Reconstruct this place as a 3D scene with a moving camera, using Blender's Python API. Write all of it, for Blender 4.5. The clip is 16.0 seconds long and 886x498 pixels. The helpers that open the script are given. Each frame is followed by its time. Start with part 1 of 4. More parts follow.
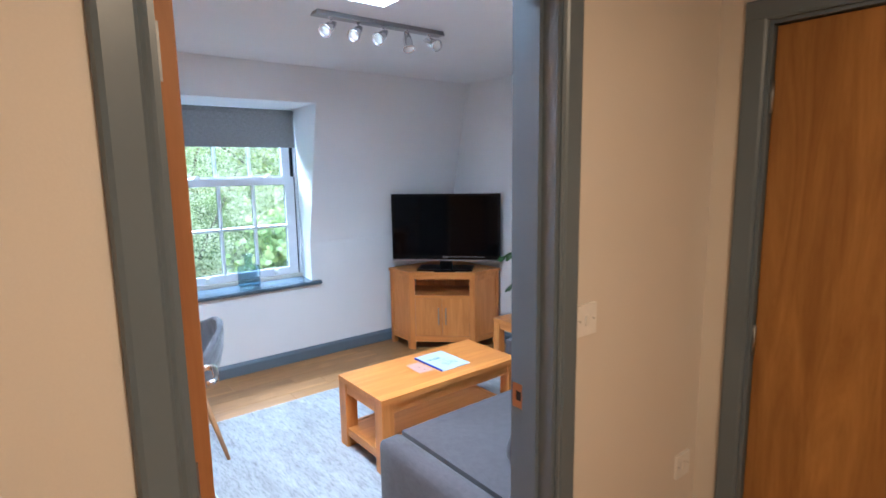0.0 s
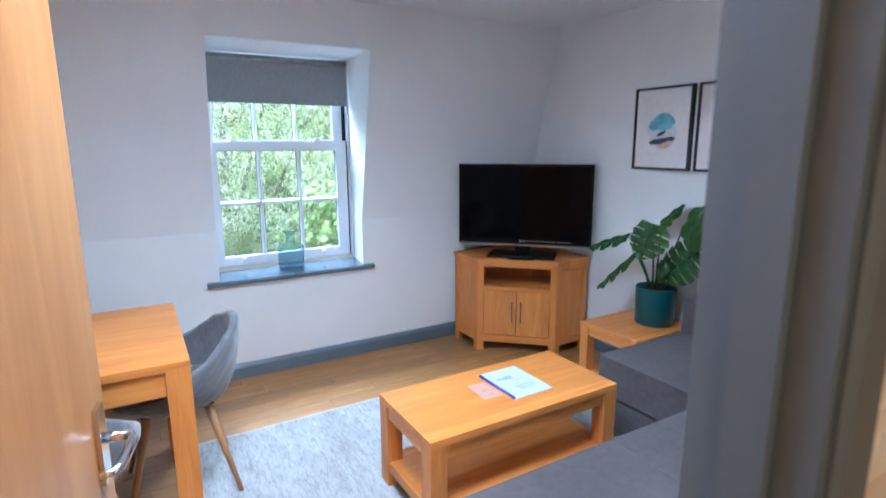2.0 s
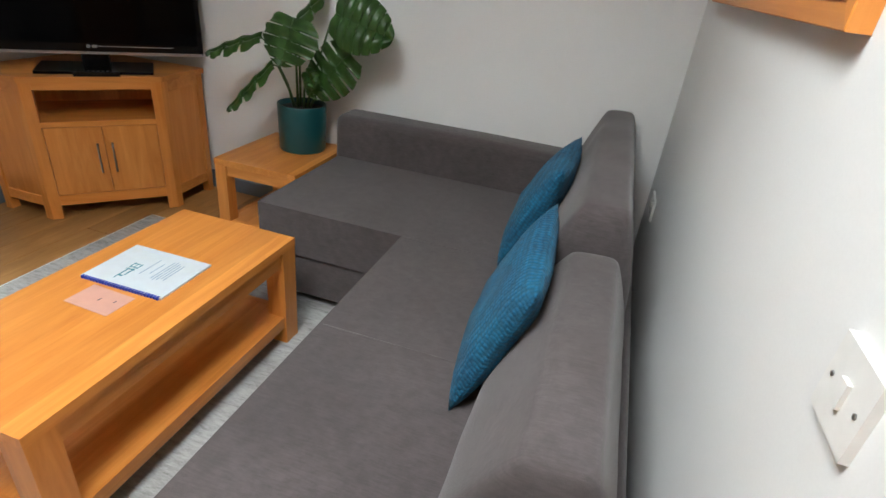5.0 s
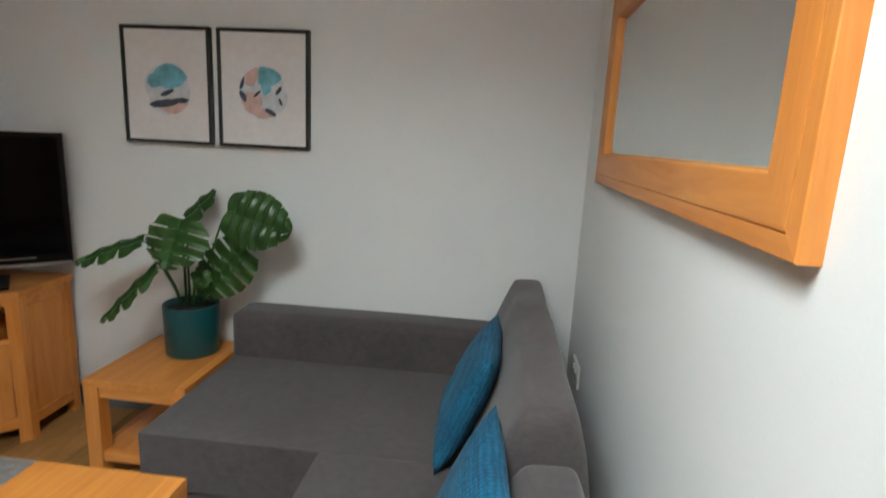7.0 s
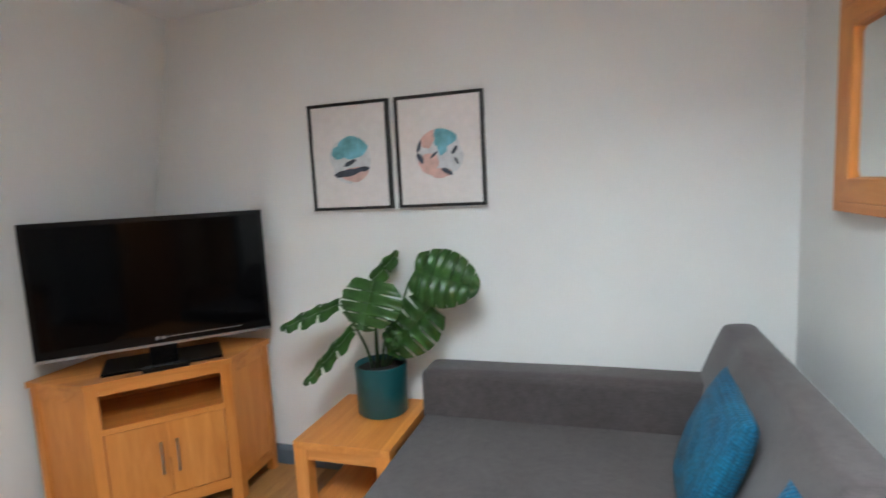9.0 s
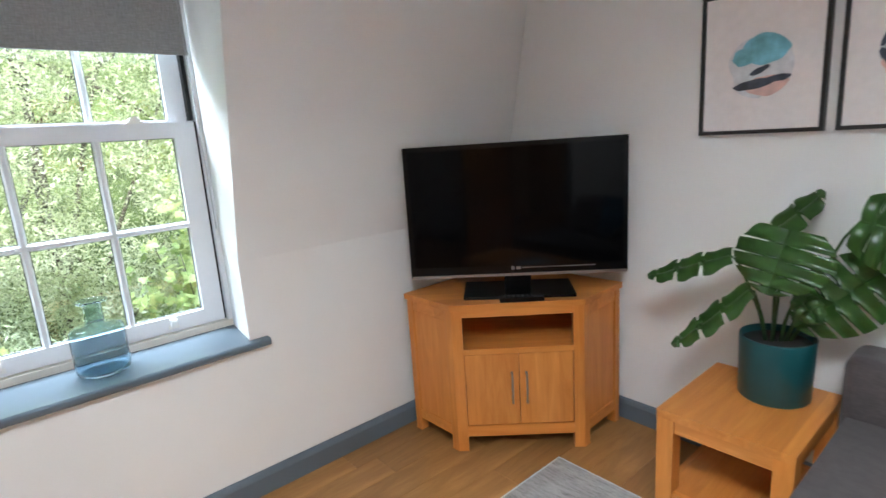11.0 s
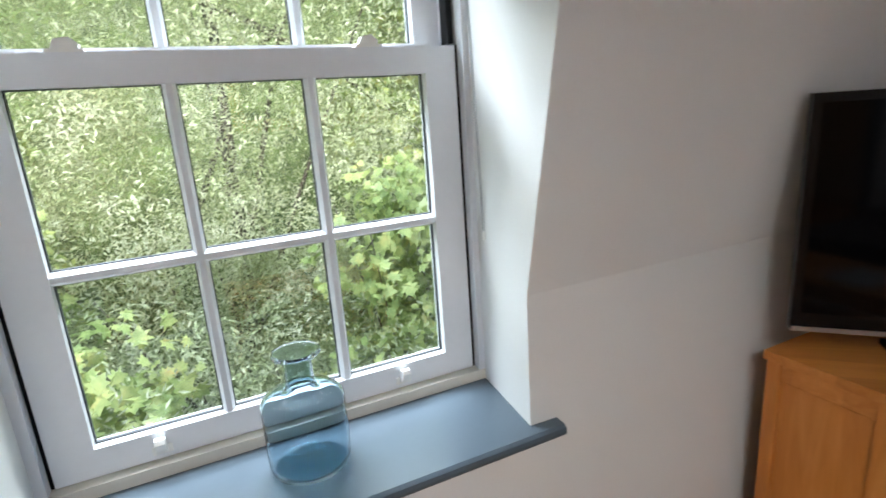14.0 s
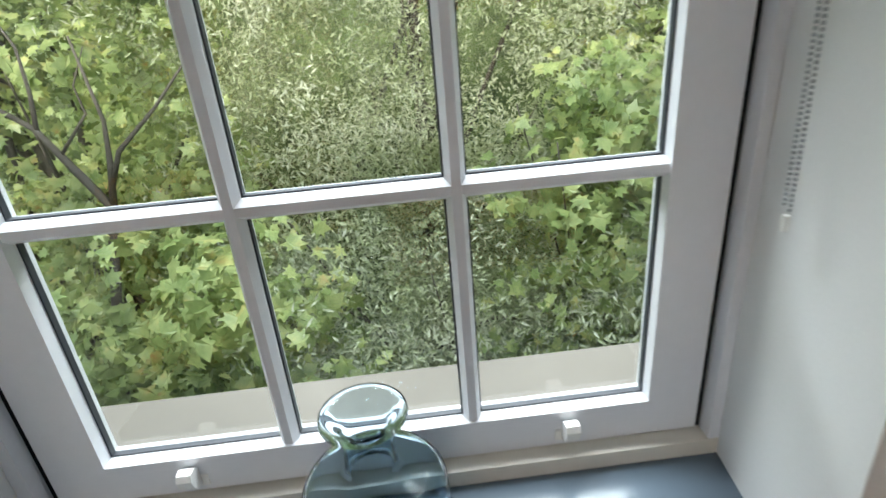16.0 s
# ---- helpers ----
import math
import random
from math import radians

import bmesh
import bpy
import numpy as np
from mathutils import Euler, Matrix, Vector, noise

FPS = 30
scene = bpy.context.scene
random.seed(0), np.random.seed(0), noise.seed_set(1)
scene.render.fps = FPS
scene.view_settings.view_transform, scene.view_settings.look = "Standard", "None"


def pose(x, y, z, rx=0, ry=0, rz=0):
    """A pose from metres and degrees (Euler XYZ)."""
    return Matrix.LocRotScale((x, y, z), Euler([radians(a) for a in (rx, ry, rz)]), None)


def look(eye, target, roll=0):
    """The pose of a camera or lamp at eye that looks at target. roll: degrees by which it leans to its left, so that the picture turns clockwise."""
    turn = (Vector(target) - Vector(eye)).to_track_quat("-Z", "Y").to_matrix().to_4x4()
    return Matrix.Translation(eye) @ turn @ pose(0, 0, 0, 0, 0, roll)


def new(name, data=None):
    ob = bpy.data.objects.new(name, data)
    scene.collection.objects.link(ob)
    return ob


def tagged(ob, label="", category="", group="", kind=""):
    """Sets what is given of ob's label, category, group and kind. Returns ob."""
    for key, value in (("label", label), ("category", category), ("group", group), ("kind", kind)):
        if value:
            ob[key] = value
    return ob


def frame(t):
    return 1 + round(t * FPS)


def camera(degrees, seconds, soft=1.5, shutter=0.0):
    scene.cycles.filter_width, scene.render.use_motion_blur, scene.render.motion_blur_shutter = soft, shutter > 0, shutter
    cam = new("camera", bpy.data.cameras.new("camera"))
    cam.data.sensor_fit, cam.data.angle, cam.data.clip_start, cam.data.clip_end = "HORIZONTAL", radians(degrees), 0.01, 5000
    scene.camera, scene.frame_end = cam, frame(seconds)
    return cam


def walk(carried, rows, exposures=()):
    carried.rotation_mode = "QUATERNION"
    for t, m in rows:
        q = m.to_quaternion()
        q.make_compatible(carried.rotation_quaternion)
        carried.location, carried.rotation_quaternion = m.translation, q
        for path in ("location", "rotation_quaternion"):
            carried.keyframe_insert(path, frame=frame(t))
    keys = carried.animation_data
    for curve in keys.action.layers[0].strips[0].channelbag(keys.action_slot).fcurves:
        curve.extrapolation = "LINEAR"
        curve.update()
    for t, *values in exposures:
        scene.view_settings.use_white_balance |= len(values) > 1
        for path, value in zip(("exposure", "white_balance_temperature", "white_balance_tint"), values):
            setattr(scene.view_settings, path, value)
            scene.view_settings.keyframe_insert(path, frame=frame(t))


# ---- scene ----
cam = camera(79.4, 16.0, shutter=0.35)
PATH = [
    (0, (0.16, 0.074, 1.597), (1.379, 1.631, 1.297), -0.9),
    (0.5, (0.205, 0.235, 1.601), (1.359, 1.852, 1.373), -2.0),
    (1, (0.323, 0.387, 1.586), (1.447, 2.031, 1.406), -2.6),
    (1.5, (0.541, 0.524, 1.549), (1.6, 2.206, 1.333), -2.0),
    (2, (0.625, 0.712, 1.517), (1.611, 2.409, 1.131), -0.3),
    (2.5, (0.698, 0.931, 1.463), (1.662, 2.544, 0.778), 1.1),
    (3, (0.849, 1.083, 1.42), (1.933, 2.528, 0.561), 2.0),
    (3.5, (0.936, 1.188, 1.389), (2.261, 2.355, 0.451), 4.5),
    (4, (0.984, 1.267, 1.37), (2.526, 2.089, 0.396), 6.9),
    (6.3, (1.077, 1.399, 1.306), (2.898, 1.644, 0.516), 6.8),
    (6.5, (1.113, 1.409, 1.332), (2.979, 1.672, 0.662), 6.1),
    (7, (1.167, 1.453, 1.427), (3.117, 1.645, 1.027), 2.9),
    (7.5, (1.2, 1.515, 1.469), (3.188, 1.575, 1.258), -0.3),
    (8, (1.217, 1.543, 1.488), (3.211, 1.572, 1.335), -2.0),
    (8.5, (1.164, 1.68, 1.487), (3.144, 1.901, 1.305), -2.8),
    (9, (1.168, 1.789, 1.45), (3.064, 2.38, 1.21), -2.9),
    (9.5, (1.331, 1.802, 1.445), (3.066, 2.736, 1.106), -4.0),
    (10, (1.36, 1.867, 1.447), (2.913, 3.048, 1.009), -4.3),
    (10.2, (1.348, 1.926, 1.422), (2.823, 3.206, 0.992), -4.3),
    (12.3, (1.264, 2.727, 1.435), (2.42, 4.311, 1.042), -3.1),
    (12.5, (1.229, 2.812, 1.423), (2.363, 4.416, 1.045), -3.0),
    (13, (1.3, 2.993, 1.392), (2.351, 4.647, 0.993), -3.4),
    (13.5, (1.403, 3.178, 1.429), (2.356, 4.87, 0.95), -3.8),
    (14, (1.401, 3.336, 1.396), (2.213, 5.092, 0.888), -4.0),
    (14.5, (1.445, 3.506, 1.373), (2.04, 5.302, 0.725), -4.4),
    (15, (1.582, 3.652, 1.347), (1.981, 5.477, 0.634), -3.9),
    (15.5, (1.65, 3.773, 1.344), (1.856, 5.587, 0.528), -4.5),
    (16, (1.617, 3.917, 1.334), (1.713, 5.736, 0.51), -5.0),
]
EXPOSURES = [(0.0, 1.95, 4850, 6), (2.0, 1.85, 4850, 6), (3.0, 1.75, 5150, 5), (4.0, 1.5, 6400, 7),
             (6.5, 1.4, 6500, 2), (8.0, 1.4, 5850, 0), (9.0, 1.95, 5950, 2), (9.5, 2.05, 5950, 3), (10.0, 2.0, 6000, 4), (12.5, 1.65, 6050, 9), (14.5, 1.1, 6400, 8), (16.0, 0.65, 6600, 8)]
walk(cam, [(t, look(eye, target, roll)) for t, eye, target, roll in PATH], EXPOSURES)

# ---------------------------------------------------------------- light
CEIL = 2.365
world = bpy.data.worlds.new("sky")
scene.world = world
world.use_nodes = True
wn = world.node_tree.nodes
sky = wn.new("ShaderNodeTexSky")
sky.sky_type, sky.sun_disc = "NISHITA", False
sky.sun_elevation, sky.sun_rotation = radians(48), radians(200)
world.node_tree.links.new(sky.outputs[0], wn["Background"].inputs[0])
wn["Background"].inputs[1].default_value = 0.15


def lamp(name, kind, m, energy, color, **settings):
    data = bpy.data.lights.new(name, kind)
    data.energy, data.color = energy, color
    for key, value in settings.items():
        if key == "size":
            data.size = value
        elif key == "size_y":
            data.shape, data.size_y = "RECTANGLE", value
        elif key == "angle":
            data.angle = value
    ob = new(name, data)
    ob.matrix_world = m
    return ob


# Soft sun from behind the house: it lights the trees, and no direct ray enters the window.
lamp("sun", "SUN", look((-3, -7, 9), (2, 7, 0)), 5.0, (1.0, 0.96, 0.88), angle=radians(12))
# Sky light falling through the window from above the trees, and through the roof light.
lamp("window_sky", "AREA", look((1.5, 5.75, 3.1), (1.5, 3.3, 0.6)), 200, (0.86, 0.94, 1.0), size=2.6, size_y=1.2)
lamp("roof_light_sky", "AREA", look((1.08, 1.95, CEIL + 0.33), (1.08, 1.951, 0)), 28, (0.93, 0.97, 1.0), size=1.0, size_y=0.8)
# Warm ceiling lamp in the hall.
lamp("hall_lamp", "AREA", look((0.6, -0.4, CEIL - 0.02), (0.6, -0.399, 0)), 8.6, (1.0, 0.62, 0.31), size=0.3, size_y=0.3)


# ---------------------------------------------------------------- materials
def nodes_of(name):
    m = bpy.data.materials.new(name)
    m.use_nodes = True
    t = m.node_tree
    return m, t, t.nodes["Principled BSDF"]


def mapped(t, scale, source="Object"):
    coord = t.nodes.new("ShaderNodeTexCoord")
    mp = t.nodes.new("ShaderNodeMapping")
    mp.inputs["Scale"].default_value = scale
    t.links.new(coord.outputs[source], mp.inputs["Vector"])
    return mp.outputs[0]


def noise_tex(t, vec, scale, detail=4, rough=0.55, distortion=0.0):
    n = t.nodes.new("ShaderNodeTexNoise")
    n.inputs["Scale"].default_value, n.inputs["Detail"].default_value = scale, detail
    n.inputs["Roughness"].default_value, n.inputs["Distortion"].default_value = rough, distortion
    t.links.new(vec, n.inputs["Vector"])
    return n.outputs["Fac"]


def ramp(t, fac, stops):
    r = t.nodes.new("ShaderNodeValToRGB")
    els = r.color_ramp.elements
    while len(els) < len(stops):
        els.new(0.5)
    for e, (p, c) in zip(els, stops):
        e.position, e.color = p, (*c, 1)
    t.links.new(fac, r.inputs[0])
    return r.outputs[0]


def blend(t, a, b, fac, how="MULTIPLY"):
    m = t.nodes.new("ShaderNodeMix")
    m.data_type, m.blend_type = "RGBA", how
    m.inputs[0].default_value = fac
    t.links.new(a, m.inputs[6])
    t.links.new(b, m.inputs[7])
    return m.outputs[2]


def bump(t, p, height, strength, distance):
    b = t.nodes.new("ShaderNodeBump")
    b.inputs["Strength"].default_value, b.inputs["Distance"].default_value = strength, distance
    t.links.new(height, b.inputs["Height"])
    t.links.new(b.outputs[0], p.inputs["Normal"])


def shade(c, k):
    return tuple(min(1.0, v * k) for v in c)


def paint(name, color, rough=0.6, vary=0.06, grain=160, depth=0.0006, metal=0.0, big=1.3):
    """Paint, plastic or metal: slight patches at a large scale and fine relief."""
    m, t, p = nodes_of(name)
    vec = mapped(t, (1, 1, 1))
    large = ramp(t, noise_tex(t, vec, big, 3), [(0.3, shade(color, 1 - vary)), (0.7, shade(color, 1 + vary * 0.6))])
    fine = noise_tex(t, vec, grain, 3)
    t.links.new(blend(t, large, ramp(t, fine, [(0.2, (0.94,) * 3), (0.8, (1,) * 3)]), 0.6), p.inputs["Base Color"])
    p.inputs["Roughness"].default_value, p.inputs["Metallic"].default_value = rough, metal
    bump(t, p, fine, 0.25, depth)
    return m


def wood(name, dark, light, grain=(1.2, 16, 16), rough=0.42, vary=0.0, staves=0.0, pores=0.55):
    """Wood with its grain along the axis whose scale is small."""
    m, t, p = nodes_of(name)
    vec = mapped(t, grain)
    figure = noise_tex(t, vec, 1.6, 6, 0.6, 1.4)
    fine = noise_tex(t, mapped(t, tuple(g * 9 for g in grain)), 1.8, 3, 0.6)
    col = ramp(t, figure, [(0.3, dark), (0.52, tuple((a + b) / 2 for a, b in zip(dark, light))), (0.72, light)])
    col = blend(t, col, ramp(t, fine, [(0.3, (0.82, 0.78, 0.74)), (0.6, (1, 1, 1))]), pores)
    if staves:
        cell = t.nodes.new("ShaderNodeVectorMath")
        cell.operation = "FLOOR"
        t.links.new(mapped(t, tuple(0.0 if g < 2 else 11.3 for g in grain)), cell.inputs[0])
        white = t.nodes.new("ShaderNodeTexWhiteNoise")
        t.links.new(cell.outputs[0], white.inputs["Vector"])
        col = blend(t, col, ramp(t, white.outputs["Value"], [(0.0, (1 - staves, 1 - staves * 1.2, 1 - staves * 1.4)), (1.0, (1, 1, 1))]), 1.0)
    if vary:
        info = t.nodes.new("ShaderNodeObjectInfo")
        col = blend(t, col, ramp(t, info.outputs["Random"], [(0.0, (1 - vary,) * 3), (1.0, (1, 1, 1))]), 1.0)
    t.links.new(col, p.inputs["Base Color"])
    p.inputs["Roughness"].default_value = rough
    bump(t, p, fine, 0.18, 0.0008)
    return m


def fabric(name, color, weave=420, vary=0.18, sheen=0.2, depth=0.0012, diamonds=0.0):
    m, t, p = nodes_of(name)
    vec = mapped(t, (1, 1, 1))
    slub = noise_tex(t, mapped(t, (30, 30, 230)), 1.0, 4, 0.7)
    slub2 = noise_tex(t, mapped(t, (230, 26, 30)), 1.0, 4, 0.7)
    patch = ramp(t, noise_tex(t, vec, 4, 3), [(0.3, shade(color, 1 - vary)), (0.7, shade(color, 1 + vary * 0.5))])
    c = blend(t, patch, ramp(t, slub, [(0.36, (0.55,) * 3), (0.62, (1.0,) * 3)]), 0.45)
    c = blend(t, c, ramp(t, slub2, [(0.36, (0.55,) * 3), (0.62, (1.0,) * 3)]), 0.45)
    t.links.new(c, p.inputs["Base Color"])
    p.inputs["Roughness"].default_value = 0.9
    p.inputs["Sheen Weight"].default_value = sheen
    bump(t, p, noise_tex(t, vec, weave, 2), 0.5, depth)
    return m


def plain(name, color, rough=0.4, metal=0.0, **extra):
    m, t, p = nodes_of(name)
    vec = mapped(t, (1, 1, 1))
    t.links.new(ramp(t, noise_tex(t, vec, 30, 3), [(0.2, shade(color, 0.93)), (0.8, shade(color, 1.04))]), p.inputs["Base Color"])
    p.inputs["Roughness"].default_value, p.inputs["Metallic"].default_value = rough, metal
    for key, value in extra.items():
        p.inputs[key.replace("_", " ")].default_value = value
    return m


WALL = paint("wall_paint", (0.79, 0.79, 0.78), 0.75, 0.03, 220)
HALL = paint("hall_paint", (0.68, 0.63, 0.56), 0.7, 0.03, 220)
CEILING = paint("ceiling_paint", (0.80, 0.80, 0.80), 0.8, 0.03, 220)
REVEAL = paint("reveal_paint", (0.78, 0.82, 0.82), 0.6, 0.04, 160)
TRIM = paint("grey_gloss_paint", (0.125, 0.16, 0.195), 0.33, 0.08, 90, 0.0008)
SILL = paint("sill_paint", (0.095, 0.125, 0.155), 0.2, 0.1, 60, 0.0006)
WHITE = paint("white_window_paint", (0.74, 0.75, 0.78), 0.35, 0.05, 70, 0.0008)
CREAM = paint("aged_cream_paint", (0.62, 0.58, 0.51), 0.45, 0.15, 50, 0.001)
OAK_D, OAK_L = (0.66, 0.225, 0.036), (0.83, 0.345, 0.078)
OAK_X = wood("oak_along_x", OAK_D, OAK_L, (1.1, 13, 13), 0.40, 0.14, 0.16, 0.22)
OAK_Y = wood("oak_along_y", OAK_D, OAK_L, (13, 1.1, 13), 0.40, 0.14, 0.16, 0.22)
OAK_Z = wood("oak_along_z", OAK_D, OAK_L, (13, 13, 1.1), 0.40, 0.14, 0.16, 0.22)
DOOR = wood("oak_veneer_door", (0.36, 0.145, 0.04), (0.47, 0.22, 0.072), (7, 7, 0.55), 0.36, 0.0, 0.0, 0.3)
DOOR2 = wood("dark_oak_veneer_door", (0.23, 0.098, 0.015), (0.42, 0.205, 0.042), (9, 9, 0.9), 0.36)
PLANK = wood("oak_floor_plank", (0.31, 0.145, 0.042), (0.55, 0.29, 0.10), (1.0, 6.5, 6.5), 0.34, 0.26, 0.0, 0.4)
LEGWOOD = wood("beech_chair_leg", (0.38, 0.18, 0.07), (0.5, 0.27, 0.11), (20, 20, 2), 0.4)
SOFA = fabric("charcoal_weave", (0.090, 0.074, 0.075), 420, 0.16)
VELVET = fabric("grey_velvet", (0.135, 0.135, 0.148), 600, 0.2, 0.45)
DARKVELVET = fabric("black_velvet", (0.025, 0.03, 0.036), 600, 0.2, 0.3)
CHROME = plain("chrome", (0.75, 0.75, 0.76), 0.12, 1.0)
STEEL = plain("brushed_steel", (0.36, 0.37, 0.38), 0.35, 1.0)
BRASS = plain("copper_strike_plate", (0.55, 0.30, 0.16), 0.3, 1.0)
BLACK = plain("black_plastic", (0.004, 0.004, 0.0045), 0.25, Specular_IOR_Level=0.18)
SCREEN = plain("black_screen", (0.002, 0.002, 0.0025), 0.07, Specular_IOR_Level=0.10)
DARK = plain("dark_void", (0.012, 0.012, 0.013), 0.8)
PLASTIC = plain("white_plastic", (0.78, 0.77, 0.74), 0.3)
POT = plain("teal_glazed_pot", (0.008, 0.075, 0.085), 0.32)
SOIL = paint("dark_soil", (0.02, 0.015, 0.012), 0.9, 0.3, 90, 0.004)
PAPER = plain("white_paper", (0.58, 0.63, 0.67), 0.5)
PINKCARD = plain("pale_pink_card", (0.62, 0.34, 0.27), 0.5)
INK = plain("blue_grey_ink", (0.22, 0.33, 0.45), 0.6)
TEALINK = plain("teal_ink", (0.03, 0.20, 0.26), 0.6)
COIL = plain("blue_binding", (0.02, 0.05, 0.42), 0.35)
FRAMEBLACK = plain("black_frame", (0.014, 0.014, 0.015), 0.4)
MOUNT = plain("off_white_art_paper", (0.78, 0.74, 0.73), 0.65)
ART_BLUE = paint("art_sky_blue", (0.20, 0.50, 0.60), 0.7, 0.35, 40, 0.0, 0, 18)
ART_DARK = paint("art_charcoal", (0.07, 0.085, 0.12), 0.7, 0.4, 40, 0.0, 0, 25)
ART_PINK = paint("art_blush", (0.72, 0.47, 0.42), 0.7, 0.2, 40, 0.0, 0, 18)
ART_GREY = paint("art_pale_grey", (0.66, 0.67, 0.69), 0.7, 0.15, 40, 0.0, 0, 28)
BLIND = fabric("grey_blind_cloth", (0.36, 0.37, 0.375), 700, 0.03, 0.0, 0.0004)
CONCRETE = paint("weathered_stone", (0.19, 0.165, 0.14), 0.85, 0.25, 35, 0.004)
GASKET = plain("dark_rubber", (0.035, 0.04, 0.05), 0.5)
SCREWS = plain("screw_metal", (0.4, 0.4, 0.4), 0.3, 1.0)


def mirror_glass():
    m, t, p = nodes_of("mirror_silver")
    p.inputs["Base Color"].default_value = (0.82, 0.85, 0.84, 1)
    p.inputs["Metallic"].default_value, p.inputs["Roughness"].default_value = 1.0, 0.015
    return m


def pane_glass():
    m, t, p = nodes_of("window_glass")
    t.nodes.remove(p)
    clear, gloss, mix = (t.nodes.new("ShaderNode" + k) for k in ("BsdfTransparent", "BsdfGlossy", "MixShader"))
    clear.inputs[0].default_value = (0.95, 0.97, 0.96, 1)
    gloss.inputs["Roughness"].default_value = 0.02
    mix.inputs[0].default_value = 0.04
    t.links.new(clear.outputs[0], mix.inputs[1])
    t.links.new(gloss.outputs[0], mix.inputs[2])
    t.links.new(mix.outputs[0], t.nodes["Material Output"].inputs[0])
    return m


def tinted_glass():
    m, t, p = nodes_of("blue_bottle_glass")
    p.inputs["Base Color"].default_value = (0.68, 0.79, 0.85, 1)
    p.inputs["Transmission Weight"].default_value = 1.0
    p.inputs["Roughness"].default_value, p.inputs["IOR"].default_value = 0.015, 1.17
    return m


def rug_cloth():
    m, t, p = nodes_of("distressed_rug")
    worn = noise_tex(t, mapped(t, (62, 13, 1)), 1.0, 7, 0.78, 0.3)
    broad = noise_tex(t, mapped(t, (6.0, 1.4, 1)), 1.0, 5, 0.65)
    fine = noise_tex(t, mapped(t, (150, 60, 60)), 1.0, 3)
    col = ramp(t, worn, [(0.34, (0.24, 0.237, 0.23)), (0.46, (0.39, 0.387, 0.38)), (0.60, (0.47, 0.467, 0.46))])
    col = blend(t, col, ramp(t, broad, [(0.36, (0.70, 0.69, 0.67)), (0.60, (1, 1, 1))]), 0.8)
    col = blend(t, col, ramp(t, fine, [(0.3, (0.8,) * 3), (0.7, (1,) * 3)]), 0.7)
    t.links.new(col, p.inputs["Base Color"])
    p.inputs["Roughness"].default_value = 0.95
    bump(t, p, fine, 0.6, 0.003)
    return m


def cord_cloth():
    """Waffle-woven teal cloth of the scatter cushions."""
    m, t, p = nodes_of("teal_waffle_cloth")
    vec = mapped(t, (1, 1, 1))
    w = t.nodes.new("ShaderNodeTexVoronoi")
    w.inputs["Scale"].default_value, w.inputs["Randomness"].default_value = 1.0, 0.35
    t.links.new(mapped(t, (72, 72, 95)), w.inputs["Vector"])
    c = ramp(t, noise_tex(t, vec, 9, 4), [(0.3, (0.001, 0.085, 0.18)), (0.7, (0.002, 0.15, 0.28))])
    # Shade of the weave's hollows put into the colour: cells darken towards their edges.
    c = blend(t, c, ramp(t, w.outputs["Distance"], [(0.25, (1,) * 3), (0.7, (0.42,) * 3)]), 0.9)
    t.links.new(c, p.inputs["Base Color"])
    p.inputs["Roughness"].default_value, p.inputs["Sheen Weight"].default_value = 0.85, 0.03
    bump(t, p, ramp(t, w.outputs["Distance"], [(0.1, (1,) * 3), (0.7, (0,) * 3)]), 0.8, 0.004)
    return m


def leaf_cloth(name, stops, scale, gloss=0.4, through_light=0.45):
    m, t, p = nodes_of(name)
    geo = t.nodes.new("ShaderNodeNewGeometry")
    c = ramp(t, noise_tex(t, geo.outputs["Position"], scale, 5, 0.7), stops)
    t.links.new(c, p.inputs["Base Color"])
    p.inputs["Roughness"].default_value = gloss
    tr, mix = t.nodes.new("ShaderNodeBsdfTranslucent"), t.nodes.new("ShaderNodeMixShader")
    t.links.new(c, tr.inputs[0])
    mix.inputs[0].default_value = through_light
    t.links.new(p.outputs[0], mix.inputs[1])
    t.links.new(tr.outputs[0], mix.inputs[2])
    t.links.new(mix.outputs[0], t.nodes["Material Output"].inputs[0])
    return m


MIRROR, GLASS, BOTTLE, RUG, CORD = mirror_glass(), pane_glass(), tinted_glass(), rug_cloth(), cord_cloth()
MONSTERA = leaf_cloth("monstera_leaf", [(0.3, (0.016, 0.055, 0.010)), (0.7, (0.045, 0.12, 0.02))], 14, 0.33, 0.12)
MAPLE = leaf_cloth("maple_leaf", [(0.28, (0.14, 0.20, 0.06)), (0.44, (0.28, 0.36, 0.13)), (0.57, (0.45, 0.50, 0.20)), (0.66, (0.58, 0.52, 0.20)), (0.71, (0.62, 0.36, 0.15))], 4.5)
OLIVE = leaf_cloth("olive_leaf", [(0.28, (0.16, 0.20, 0.07)), (0.46, (0.37, 0.41, 0.23)), (0.64, (0.66, 0.67, 0.52))], 2.4)
BARK = paint("grey_bark", (0.085, 0.072, 0.055), 0.9, 0.3, 30, 0.006)
HEDGE = paint("far_foliage", (0.10, 0.135, 0.045), 0.9, 0.6, 9, 0.05, 0, 2.5)


